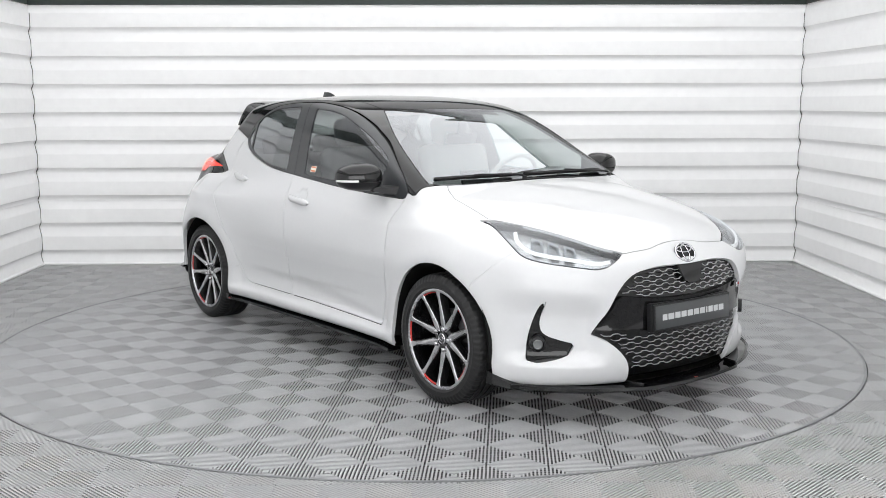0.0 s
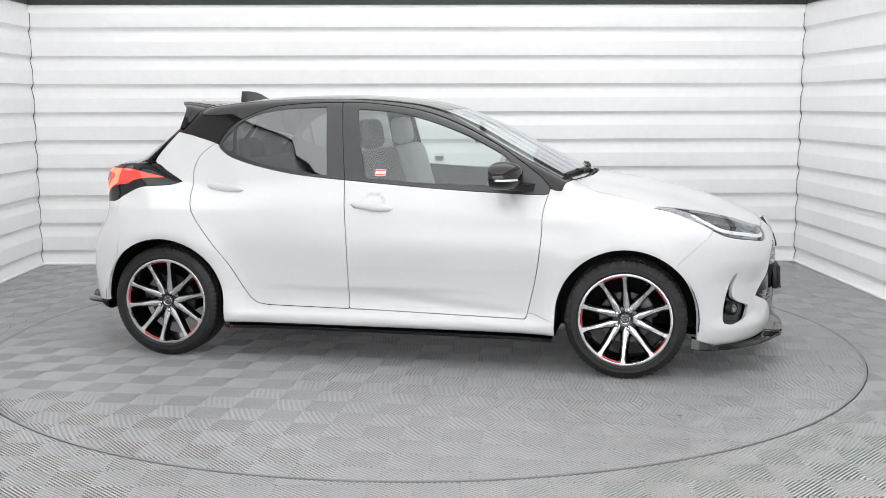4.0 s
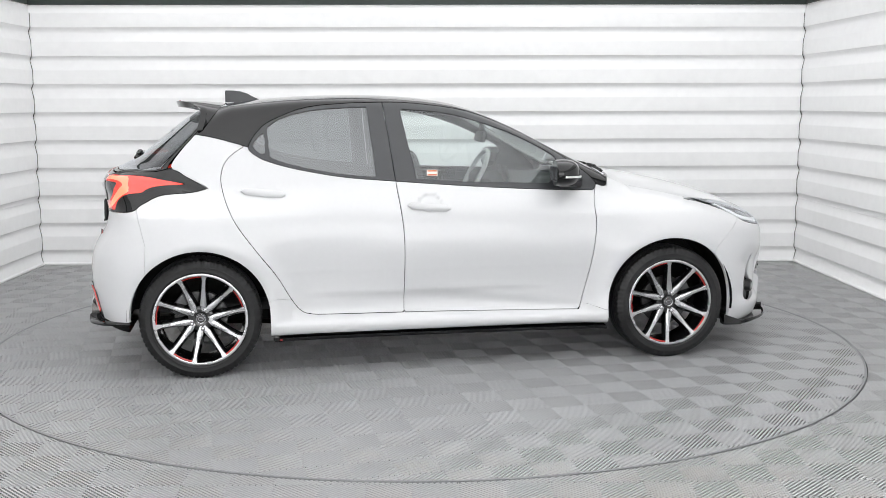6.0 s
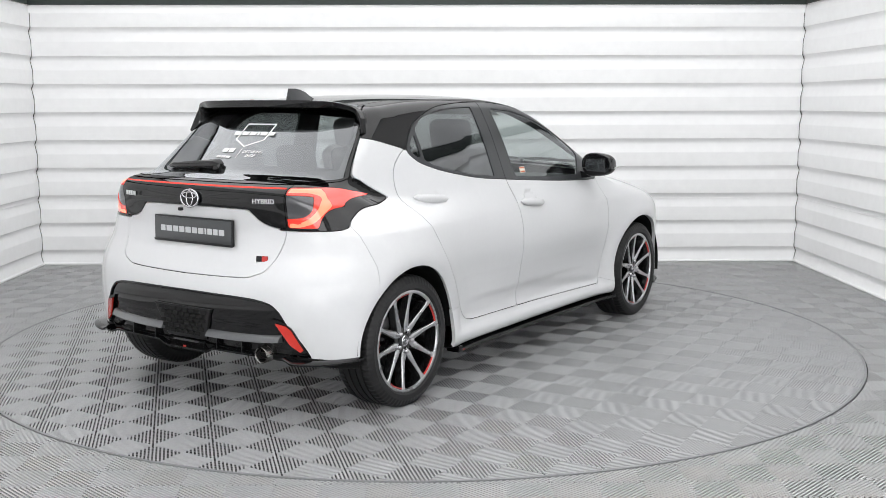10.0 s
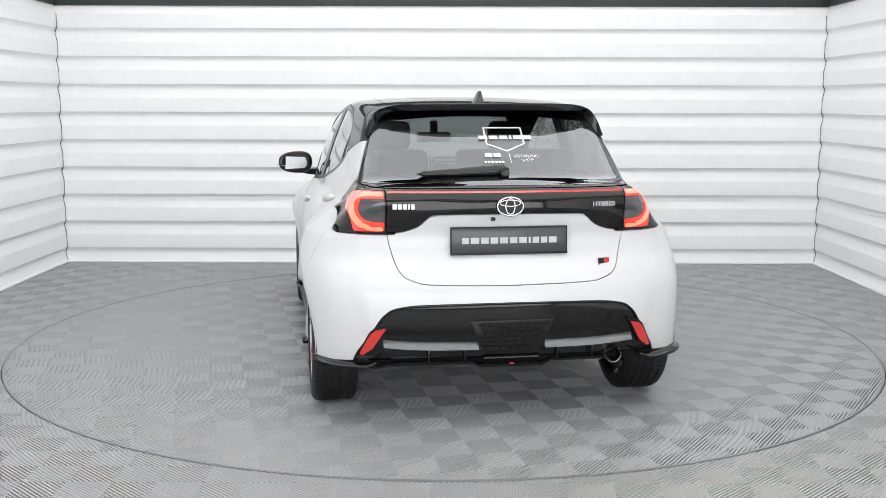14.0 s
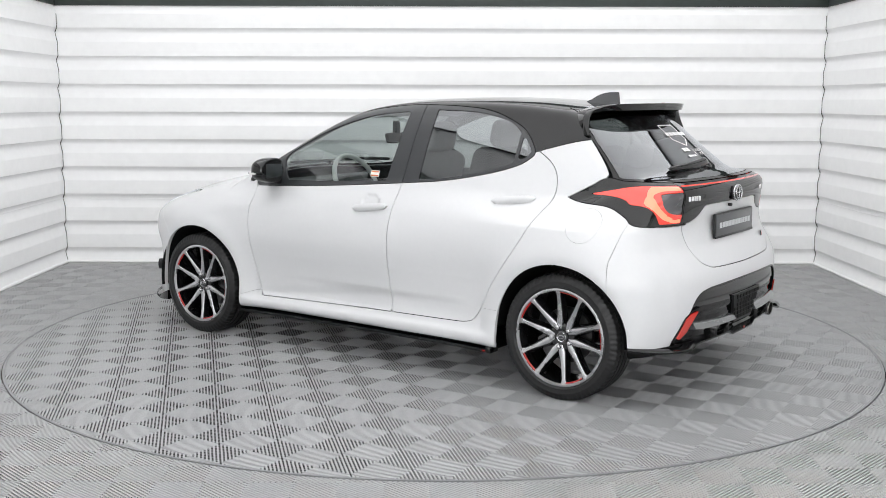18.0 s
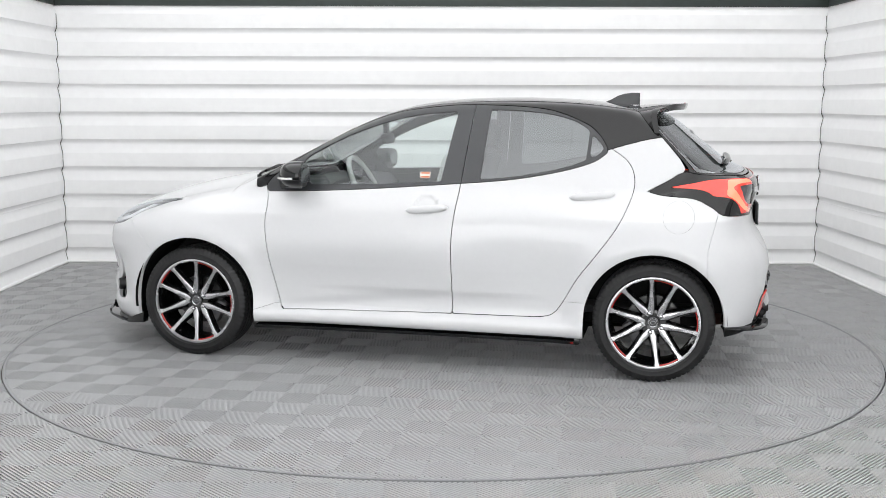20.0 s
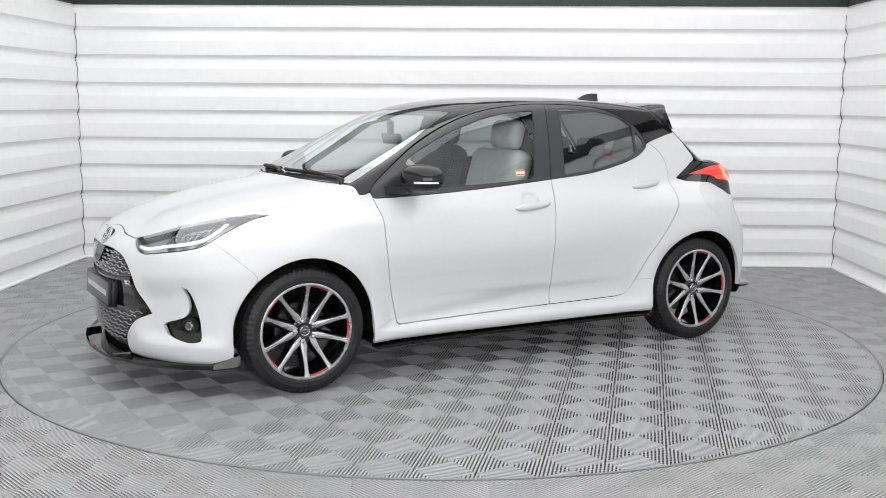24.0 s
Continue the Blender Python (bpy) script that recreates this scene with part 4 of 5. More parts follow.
    pair("light_guide", lit, LITRED, 0.003, "glowing orange-red hook of light", 0.0, lamps)
    pair("lamp_insert", dark, SMOKE, 0.012, "dark smoked tail lamp insert", 0.004, lamps)
    # tailgate
    gate = outline([(-0.3, 0.952), (0.3, 0.950), (0.54, 0.872)], [(0.54, 0.872), (0.525, 0.80), (0.49, 0.705), (0.43, 0.665), (0.30, 0.648), (-0.3, 0.640)])
    behind(half, rear_poly(gate, -1.4), False)
    g, half = half.split(rear_poly(gate, -1.4), GAP)
    single("tailgate", g, WHITE, 0.015, "white tailgate panel")
    # black roof and pillars
    blackline = outline([(-1.60, 1.27), (-1.36, 1.262), (-1.243, 1.250), (-1.10, 1.215), (-1.0, 1.185)], [(-1.0, 1.185), (-0.92, 1.19), (-0.2, 1.25), (0.60, 1.10), (0.90, 0.965), (0.955, 1.005), (1.06, 1.09), (0.2, 1.6), (-1.6, 1.6)])
    roof, half = half.split(lambda V: poly_sd(V[:, [0, 2]], blackline), GAP)
    rail = lambda V: np.interp(V[:, 0], [-1.3, -0.8, -0.2, 0.22, 0.3], [0.42, 0.46, 0.475, 0.435, 0.42]) - V[:, 1]
    a, b = roof.split(rail, 0.0025)
    single("roof", b, BLACK, 0.01, "gloss black roof skin")
    single("headlining", b, LINING, 0, "pale headlining", 0.035)
    pair("roof_pillar", a, BLACK, 0.01, "gloss black roof rail and pillars")
    # bonnet
    bon = outline([(1.072, -0.3), (1.068, 0.20), (1.035, 0.42), (0.992, 0.577)], [(0.992, 0.577), (1.07, 0.608), (1.24, 0.640), (1.43, 0.670)], [(1.43, 0.670), (1.677, 0.562), (1.884, 0.446), (1.974, 0.339)], [(1.974, 0.339), (1.985, 0.20), (1.972, 0.10), (1.965, 0), (1.965, -0.3)])
    behind(half, top_poly(bon, 0.6), False)
    g, half = half.split(top_poly(bon, 0.6), GAP)
    single("bonnet", g, WHITE, 0.015, "white bonnet")
    # head lamps
    hl = outline([(-0.702, 0.878), (-0.893, 0.875), (-1.117, 0.853), (-1.405, 0.805), (-1.622, 0.756)], [(-1.622, 0.756), (-1.585, 0.73), (-1.528, 0.705), (-1.459, 0.696)], [(-1.459, 0.696), (-1.30, 0.712), (-1.13, 0.729), (-1.007, 0.752), (-0.911, 0.803), (-0.80, 0.857), (-0.702, 0.878)])
    g, half = half.split(corner_poly(hl), GAP)
    lens = pair("head_lamp", g, LENS, 0.0, "clear headlamp lens over bright reflectors")
    pair("lamp_bowl", g, BOWL, 0.0, "silver-grey headlamp bowl", 0.046, lens)
    _, rim = g.split(lambda V: corner_poly(hl)(V) + np.interp(V[:, 2] - 0.1 * V[:, 0], [0.5, 0.62, 0.70], [0.0035, 0.0035, 0.005]), 0.0)
    pair("lamp_seal", rim, TRIM, 0.01, "dark headlamp edge seal", 0.0015, lens)
    for i, s in enumerate((1, -1)):
        line = curve([(-0.945, 0.838), (-0.965, 0.806), (-1.03, 0.772), (-1.13, 0.753), (-1.30, 0.735), (-1.46, 0.717), (-1.545, 0.722)], 5)
        part("light_guide", ribbon([on_corner(u, z, -0.024, s) for u, z in line], [(0.7, 0.7 * s, 0.25)], 0.017, 0.012), DRL, lens[i], "white daytime light strip")
    for u, z, w in ((-1.085, 0.808, 0.036), (-1.19, 0.793, 0.036), (-1.295, 0.779, 0.034)):
        cup = outline([(u - w, z + 0.020), (u + w, z + 0.032)], [(u + w, z + 0.032), (u + w - 0.008, z - 0.012), (u + w - 0.03, z - 0.03)], [(u + w - 0.03, z - 0.03), (u - w - 0.02, z - 0.028)], [(u - w - 0.02, z - 0.028), (u - w, z + 0.020)])
        d, _ = g.split(corner_poly(cup), 0.0)
        d2, d1 = d.split(corner_poly(outline([(u - w + 0.012, z + 0.013), (u + w - 0.01, z + 0.022)], [(u + w - 0.01, z + 0.022), (u + w - 0.03, z - 0.018)], [(u + w - 0.03, z - 0.018), (u - w - 0.004, z - 0.02)], [(u - w - 0.004, z - 0.02), (u - w + 0.012, z + 0.013)])), 0.0)
        pair("reflector", d1, MIRROR, 0.012, "silver lamp reflector frame", 0.026, lens)
        pair("projector", d2, SMOKE2, 0.0, "grey projector window", 0.036, lens)
    # doors
    door_f = outline([(0.873, 0.975), (0.846, 0.86), (0.844, 0.74), (0.818, 0.536), (0.763, 0.290)], [(0.763, 0.290), (0.3, 0.296), (-0.213, 0.305)], [(-0.213, 0.305), (-0.213, 0.71), (-0.245, 1.01)], [(-0.245, 1.01), (-0.2, 1.2), (0.5, 1.2), (0.85, 0.99), (0.873, 0.975)])
    door_r = outline([(-0.213, 0.305), (-0.60, 0.310), (-0.71, 0.316), (-0.765, 0.338), (-0.814, 0.403), (-0.885, 0.527), (-0.98, 0.655), (-1.088, 0.81), (-1.152, 0.96), (-1.158, 1.06), (-1.115, 1.14), (-1.0, 1.220)], [(-1.0, 1.220), (-0.6, 1.2), (-0.248, 1.2)], [(-0.248, 1.2), (-0.245, 1.01), (-0.213, 0.71), (-0.213, 0.305)])
    for nm, poly in (("front_door", door_f), ("rear_door", door_r)):
        behind(half, side_poly(poly, 0.5))
        g, half = half.split(side_poly(poly, 0.5), GAP)
        pair(nm, g, WHITE, 0.015, "white " + nm.replace("_", " "))
        pair("door_card", g.keep(0.33 - g.V[:, 2]), CABIN, 0, "dark door card", 0.05)
    # rear bumper, lower panel
    diff = outline([(-0.3, 0.572), (0.3, 0.568), (0.487, 0.556), (0.56, 0.522), (0.60, 0.46), (0.690, 0.325), (0.70, 0.20)], [(0.70, 0.20), (-0.3, 0.20)])
    g, half = half.split(rear_poly(diff, -1.4), 0.0)
    single("rear_lower_panel", g, BLACK, 0.03, "gloss black lower bumper panel", 0.008)
    bump_r = lambda V: np.maximum(V[:, 0] + np.interp(V[:, 2], [0.2, 0.55, 0.70, 0.87, 0.95], [1.62, 1.545, 1.54, 1.585, 1.6]), V[:, 2] - 0.95)
    g, half = half.split(bump_r, 0.001)
    single("rear_bumper", g, WHITE, 0.02, "white rear bumper")
    # front bumper
    gr = outline([(-0.3, 0.678), (0.10, 0.694), (0.24, 0.690), (0.35, 0.665), (0.42, 0.60), (0.475, 0.49), (0.515, 0.405)], [(0.515, 0.405), (0.455, 0.370), (0.40, 0.32), (0.365, 0.27), (0.35, 0.205), (0.345, 0.12)], [(0.345, 0.12), (-0.3, 0.12)])
    g, half = half.split(front_poly(gr), 0.0)
    single("grille_panel", g, BLACK, 0.05, "gloss black grille backing", 0.024)
    fog = outline([(-1.165, 0.560), (-1.119, 0.541), (-1.074, 0.476), (-1.040, 0.39), (-1.028, 0.294)], [(-1.028, 0.294), (-1.104, 0.284), (-1.22, 0.298), (-1.297, 0.316)], [(-1.297, 0.316), (-1.330, 0.352), (-1.324, 0.368)], [(-1.324, 0.368), (-1.23, 0.386), (-1.150, 0.408), (-1.118, 0.44), (-1.122, 0.49), (-1.165, 0.560)])
    g, half = half.split(corner_poly(fog), 0.0)
    pair("fog_recess", g, BLACK, 0.045, "gloss black fog lamp recess", 0.028)
    bump_f = lambda V: np.interp(V[:, 2], [0.2, 0.60, 0.625, 0.682, 0.761, 0.85], [1.60, 1.53, 1.551, 1.616, 1.701, 1.76]) - V[:, 0]
    g, half = half.split(bump_f, 0.001)
    single("front_bumper", g, WHITE, 0.02, "white front bumper")
    g, half = half.split(lambda V: np.maximum(V[:, 2] - np.interp(V[:, 0], [-0.93, -0.78, -0.7, 0.8, 0.93], [0.405, 0.40, 0.34, 0.32, 0.28]), np.abs(V[:, 0]) - 0.95), 0.0008)
    pair("sill", g, WHITE, 0.02, "white side sill")
    g, half = half.split(lambda V: -V[:, 0] - 0.15, 0.0)
    pair("front_wing", g, WHITE, 0.02, "white front wing")
    rear_q = main_piece(half)
    flap = circle_sd(-1.392, 0.862, 0.078)
    door, left = rear_q.split(flap, 0.0006)
    q = put("rear_quarter", left.mesh("rear_quarter", WHITE, 0.015), car, None, "white rear quarter panel with a round fuel flap")
    put("fuel_flap", door.mesh("fuel_flap", WHITE, 0.01), q, None, "round white fuel flap")
    put("rear_quarter", rear_q.mirrored().mesh("rear_quarter", WHITE, 0.015), car, None, "white rear quarter panel")


def bars_on(parent, m, widths, height, gap, material, label):
    """A row of plain upright bars, centred on m."""
    total = sum(widths) + gap * (len(widths) - 1)
    x = -total / 2
    bm = None
    for w in widths:
        bm = box(w, height, 0.0016, m @ pose(x + w / 2, 0, 0.0008), 0, bm=bm)
        x += w + gap
    return part("lettering", bm, material, parent, label, smooth=False)


def emblem(car, m, rx, ry):
    base = part("emblem", sweep(None, [[m @ Vector((rx * 0.98 * math.cos(a), ry * 0.98 * math.sin(a), z)) for a in np.linspace(0, 2 * math.pi, 28, endpoint=False)] for z in (-0.012, 0.004)]), SATIN, car, "plain oval chrome emblem on black")
    part("emblem_ring", tube([m @ Vector((rx * math.cos(a), ry * math.sin(a), 0.006)) for a in np.linspace(0, 2 * math.pi, 40, endpoint=False)], 0.0044, 8, None, True), CHROME, base)
    part("emblem_oval", tube([m @ Vector((rx * 0.36 * math.cos(a), ry * 0.86 * math.sin(a), 0.006)) for a in np.linspace(0, 2 * math.pi, 30, endpoint=False)], 0.0034, 8, None, True), CHROME, base)
    part("emblem_oval", tube([m @ Vector((rx * 0.80 * math.cos(a), ry * 0.36 + ry * 0.34 * math.sin(a), 0.006)) for a in np.linspace(0, 2 * math.pi, 30, endpoint=False)], 0.0034, 8, None, True), CHROME, base)


def plate(car, m, label):
    """A graphite show plate in its holder, with pale bars for the writing."""
    p = part("show_plate", box(0.53, 0.122, 0.012, m, 0.004), SATIN, car, label)
    part("plate_face", box(0.514, 0.106, 0.004, m @ pose(0, 0, 0.0075), 0.002), GREYPLATE, p)
    part("plate_rim", box(0.53, 0.012, 0.006, m @ pose(0, -0.057, 0.0075), 0.002), SATIN, p)
    w = [0.030, 0.038, 0.034, 0.034, 0.036, 0.034, 0.034, 0.010, 0.030, 0.028, 0.034]
    bars_on(p, m @ pose(0, 0, 0.0096), w, 0.027, 0.0085, PLATELETTER, "pale grey bars in place of a slogan")
    return p


def zigzag_rows(car, name, poly, rows, pitch, label):
    """Silver stepped bars of a honeycomb grille, each row a part of its own."""
    poly = np.array(poly)
    for k, z0 in enumerate(rows):
        pts = []
        runs = []
        for i in range(-60, 61):
            u = (i // 4) * pitch + (0.0, 0.026, 0.036, 0.062)[i % 4] + (pitch / 2 if k % 2 else 0)
            z = z0 + (0.0040 if i % 4 in (0, 1) else -0.0040)
            inside = poly_sd(np.array([[abs(u), z]]), poly)[0] < -0.006
            if inside:
                pts.append((u, z))
            elif pts:
                runs.append(pts)
                pts = []
        if pts:
            runs.append(pts)
        for run in runs:
            if len(run) < 3:
                continue
            P = [on_front(y, z, -0.010) for y, z in run]
            part(name, ribbon(P, [(0, 0, 1)] * len(P), 0.007, 0.0020), SLAT, car, label, smooth=False)


def front_details(car):
    upper = np.array([(0.0, 0.680), (0.10, 0.690), (0.24, 0.686), (0.34, 0.660), (0.405, 0.605), (0.405, 0.578), (0.27, 0.558), (0.0, 0.550), (-0.3, 0.550), (-0.3, 0.68)])
    lower = np.array([(0.0, 0.400), (0.20, 0.405), (0.36, 0.412), (0.492, 0.418), (0.505, 0.405), (0.445, 0.372), (0.39, 0.322), (0.355, 0.275), (0.34, 0.238), (0.0, 0.232), (-0.3, 0.232), (-0.3, 0.40)])
    zigzag_rows(car, "grille_bar", upper, [0.672, 0.652, 0.632, 0.612, 0.592, 0.572], 0.072, "silver stepped upper grille bar")
    zigzag_rows(car, "grille_bar", lower, [0.402, 0.380, 0.358, 0.336, 0.314, 0.292, 0.270, 0.248], 0.072, "silver stepped lower grille bar")
    # sensor block under the emblem
    sec = [[on_front(y * k, z, -0.006 + o) for y, z in ((-0.088, 0.690), (-0.060, 0.622), (-0.035, 0.608), (0.035, 0.608), (0.060, 0.622), (0.088, 0.690))] for k, o in ((1.0, -0.02), (1.0, 0.006), (0.93, 0.010))]
    part("sensor_cover", sweep(None, sec), BLACK, car, "gloss black sensor cover in the grille")
    # smooth mid band
    ys = np.linspace(-0.50, 0.50, 41)
    rows = []
    for y in ys:
        a = abs(y)
        top = 0.548 + 0.028 * min(1, a / 0.40) ** 2
        top = min(top, 0.60 - max(0, a - 0.40) * 1.75)
        bot = 0.412 + 0.012 * (a / 0.5)
        top = max(top, bot + 0.01)
        rows.append([on_front(y, z, o) for z, o in ((bot, -0.03), (bot + 0.002, -0.008), ((2 * bot + top) / 3, -0.012), ((bot + 2 * top) / 3, -0.012), (top - 0.002, -0.006), (top, -0.03))])
    part("grille_band", sweep(None, rows), BLACK, car, "smooth gloss black band across the grille")
    m = facing(on_front(0, 0.468, 0.0), (1, 0, 0.05))
    part("plate_bracket", box(0.545, 0.13, 0.03, m @ pose(0, 0, -0.02), 0.006), SATIN, car, "black plate bracket")
    plate(car, m, "graphite show plate with pale bars")
    emblem(car, facing(on_front(0, 0.735, 0.0), (0.85, 0, 0.52)), 0.062, 0.045)
    b = part("badge", box(0.040, 0.026, 0.004, facing(on_front(0.40, 0.545, 0.004), (0.93, 0.36, 0)), 0.0015), CHROME, car, "small red and silver badge")
    part("badge_bar", box(0.016, 0.012, 0.002, facing(on_front(0.40, 0.545, 0.004), (0.93, 0.36, 0)) @ pose(0.010, 0.005, 0.0025)), REDPAINT, b)
    # fog lamps
    for s in (1, -1):
        p = Vector((1.818, 0.712 * s, 0.368))
        m = facing(p, (0.80, 0.60 * s, 0))
        f = part("fog_lamp", turned([(0, 0.012), (0.018, 0.014), (0.024, 0.010), (0.026, -0.02)], 24, m), SMOKE2, car, "small round fog lamp")
        part("fog_ring", turned([(0.026, 0.006), (0.028, 0.014), (0.034, 0.012), (0.036, -0.02)], 24, m), SATIN, f)
    # lip splitter
    def nose(y, out):
        a = min(abs(y), 0.83)
        return 2.075 - (0.34 * a ** 2 + 0.20 * a ** 4 + 0.4 * a ** 8) + out
    rows = []
    for y in np.linspace(-0.80, 0.80, 49):
        lift = 0.018 * max(0, (abs(y) - 0.34) / 0.46) if abs(y) > 0.34 else 0
        out = 0.062 if abs(y) < 0.335 else 0.048
        z = 0.135 + lift
        rows.append([Vector((nose(y, -0.09), y, z + 0.03)), Vector((nose(y, out - 0.03), y, z + 0.030)), Vector((nose(y, out - 0.012), y, z + 0.026)), Vector((nose(y, out), y, z + 0.034)), Vector((nose(y, out + 0.002), y, z + 0.020)), Vector((nose(y, out - 0.02), y, z + 0.008)), Vector((nose(y, -0.09), y, z + 0.012))])
    lip = part("front_splitter", sweep(None, rows), BLACK, car, "gloss black front lip splitter")
    for s in (1, -1):
        rows = []
        for t in np.linspace(0, 1, 9):
            x = nose(0.80, 0.03) - t * (nose(0.80, 0.03) - 1.615)
            y = (0.794 + 0.036 * math.sin(t * 1.4)) * s
            low, h = 0.158 + 0.010 * t, 0.024 + 0.036 * t
            rows.append([Vector((x, y - 0.05 * s, low)), Vector((x, y + 0.004 * s, low)), Vector((x, y + 0.008 * s, low + 0.006)), Vector((x, y + 0.002 * s, low + h)), Vector((x, y - 0.05 * s, low + h))])
        part("splitter_wing", sweep(None, rows), BLACK, lip)
        part("splitter_fin", box(0.085, 0.008, 0.03, pose(nose(0.335, 0.02), 0.335 * s, 0.172, 0, 0, -12 * s), 0.003), BLACK, lip)
    part("splitter_mark", box(0.008, 0.016, 0.002, pose(nose(0, 0.045), 0, 0.1675)), REDPAINT, lip, "tiny red and grey mark")
    # wipers
    for y0, y1, yb in ((-0.62, -0.16, -0.10), (-0.08, 0.55, 0.60)):
        pts = [on_top(float(np.interp(abs(y), [0, 0.3, 0.62], [1.032, 1.005, 0.950])) - 0.012, y, 0.006) for y in np.linspace(y0, y1, 9)]
        w = part("wiper", ribbon(pts, [(0.45, 0, 0.9)], 0.016, 0.014), MATTE, car, "black windscreen wiper")
        arm = [on_top(float(np.interp(abs(yb), [0, 0.6], [1.055, 0.975])), yb, 0.004), on_top(float(np.interp(abs(yb + y1) / 2, [0, 0.6], [1.045, 0.962])), (yb + y1) / 2, 0.016), on_top(float(np.interp(abs(y0 + y1) / 2, [0, 0.6], [1.025, 0.955])), (y0 + y1) / 2, 0.022)]
        part("wiper_arm", tube(curve(arm, 6), 0.007, 6), SATIN, w)
        part("wiper_pivot", turned([(0, 0.010), (0.012, 0.008), (0.014, -0.02)], 14, Matrix.Translation(arm[0])), SATIN, w)


def side_details(car):
    for s in (1, -1):
        # handles
        for x0, z0 in ((-0.945, 0.955), (-0.075, 0.872)):
            rows = []
            for t in np.linspace(-1, 1, 13):
                x = x0 + 0.118 * t
                z = z0 - 0.010 * t
                base = on_side(x, z, 0.0, 1).y
                flat = on_side(x0 + 0.118, z0 - 0.01, 0, 1).y * (1 + t) / 2 + on_side(x0 - 0.118, z0 + 0.01, 0, 1).y * (1 - t) / 2
                r = 0.0185 * math.sqrt(max(0.0, 1 - abs(t) ** 7)) + 0.002
                o = flat + 0.010 + 0.016 * (1 - t ** 4)
                rows.append([Vector((x, s * (o - 0.010 + 0.012 * math.cos(a)), z + r * math.sin(a))) for a in np.linspace(0, 2 * math.pi, 10, endpoint=False)])
            h = part("door_handle", sweep(None, rows), WHITE, car, "white bar door handle")
            if s == 1 and x0 > -0.5:
                part("lock_cap", turned([(0, 0.004), (0.008, 0.003), (0.009, 0)], 12, facing(Vector((x0 - 0.108, on_side(x0 - 0.108, z0 + 0.01).y + 0.018, z0 + 0.009)), (0, 1, 0))), WHITE, h)
        # mirror
        mm = put("door_mirror", None, car, None, "gloss black door mirror with a clear indicator")
        c = Vector((0.640, 0.880 * s, 1.045))

        def shell(dx, dy, dz, mat_, name, zc=0.0, lo=-1.0, hi=1.0, label="", grow=1.0):
            bm = bmesh.new()
            bmesh.ops.create_uvsphere(bm, u_segments=32, v_segments=20, radius=1)
            for v in bm.verts:
                x, y, z = v.co
                p = 2.6
                k = (abs(x) ** p + abs(y) ** p + abs(z) ** p) ** (-1 / p)
                x, y, z = x * k, y * k, z * k
                if x < -0.45:
                    x = -0.45
                x *= 1 - 0.22 * (y * 0.5 + 0.5)
                z *= 1 - 0.20 * (y * 0.5 + 0.5)
                z = min(max(z, lo), hi)
                v.co = (c.x + x * dx * grow - 0.02 * y, c.y + s * y * dy * grow, c.z + z * dz * grow)
            if s < 0:
                bmesh.ops.reverse_faces(bm, faces=bm.faces[:])
            return part(name, bm, mat_, mm, label, angle=50)
        shell(0.106, 0.110, 0.079, BLACK, "mirror_cap", lo=-0.25, label="gloss black mirror cap")
        shell(0.106, 0.110, 0.079, SATIN, "mirror_base", hi=-0.28, label="dark mirror underside", grow=0.985)
        pts = [Vector((c.x + 0.09 * math.cos(t), c.y + s * (0.02 + 0.092 * math.sin(t)), c.z - 0.019)) for t in np.linspace(0.35, 1.75, 10)]
        part("indicator", ribbon(pts, [(0, 0, 1)], 0.014, 0.010), DRLOFF, mm, "clear mirror indicator strip")
        g = outline([(-0.078, 0.040), (0.062, 0.034)], [(0.062, 0.034), (0.072, 0.0), (0.062, -0.036)], [(0.062, -0.036), (-0.078, -0.044)], [(-0.078, -0.044), (-0.085, 0.0), (-0.078, 0.040)])
        part("mirror_glass", prism([(x * s, y) for x, y in (g if s > 0 else g[::-1])], 0.003, Matrix.Translation((c.x - 0.048, c.y, c.z)) @ Matrix.Rotation(radians(90), 4, "X").to_4x4() @ Matrix.Rotation(radians(-90), 4, "Y")), MIRROR, mm, "mirror glass")
        arm = [[Vector((x, y * s, z)) for x, y, z in q] for q in (
            [(0.640, 0.835, 0.972), (0.715, 0.835, 0.972), (0.715, 0.835, 1.000), (0.640, 0.835, 1.000)],
            [(0.655, 0.785, 0.962), (0.760, 0.785, 0.962), (0.760, 0.785, 0.995), (0.655, 0.785, 0.995)],
            [(0.670, 0.70, 0.955), (0.820, 0.70, 0.955), (0.820, 0.70, 1.005), (0.670, 0.70, 1.005)])]
        part("mirror_arm", sweep(None, arm), SATIN, mm)
        # skirt blade
        rows = []
        for x in np.linspace(-0.905, 0.905, 21):
            y = on_side(x, 0.235).y
            rows.append([Vector((x, s * (y - 0.06), 0.185)), Vector((x, s * (y + 0.012), 0.185)), Vector((x, s * (y + 0.016), 0.190)), Vector((x, s * (y + 0.016), 0.203)), Vector((x, s * (y + 0.006), 0.200)), Vector((x, s * (y - 0.06), 0.206))])
        sk = part("side_skirt", sweep(None, rows), BLACK, car, "gloss black side skirt blade")
        y = on_side(-0.89, 0.235).y
        part("skirt_fin", box(0.03, 0.012, 0.026, pose(-0.895, s * (y + 0.012), 0.205), 0.003), BLACK, sk)
        part("skirt_mark", box(0.012, 0.002, 0.006, pose(-0.87, s * (y + 0.0175), 0.1965)), REDPAINT, sk)
        # window sticker
        p = on_side(-0.045, 1.047, -0.001, s)
        n = Vector((0, s * 0.94, 0.34))
        st = part("window_sticker", box(0.058, 0.036, 0.0008, facing(p, n)), PALE, car, "small white sticker with orange bars")
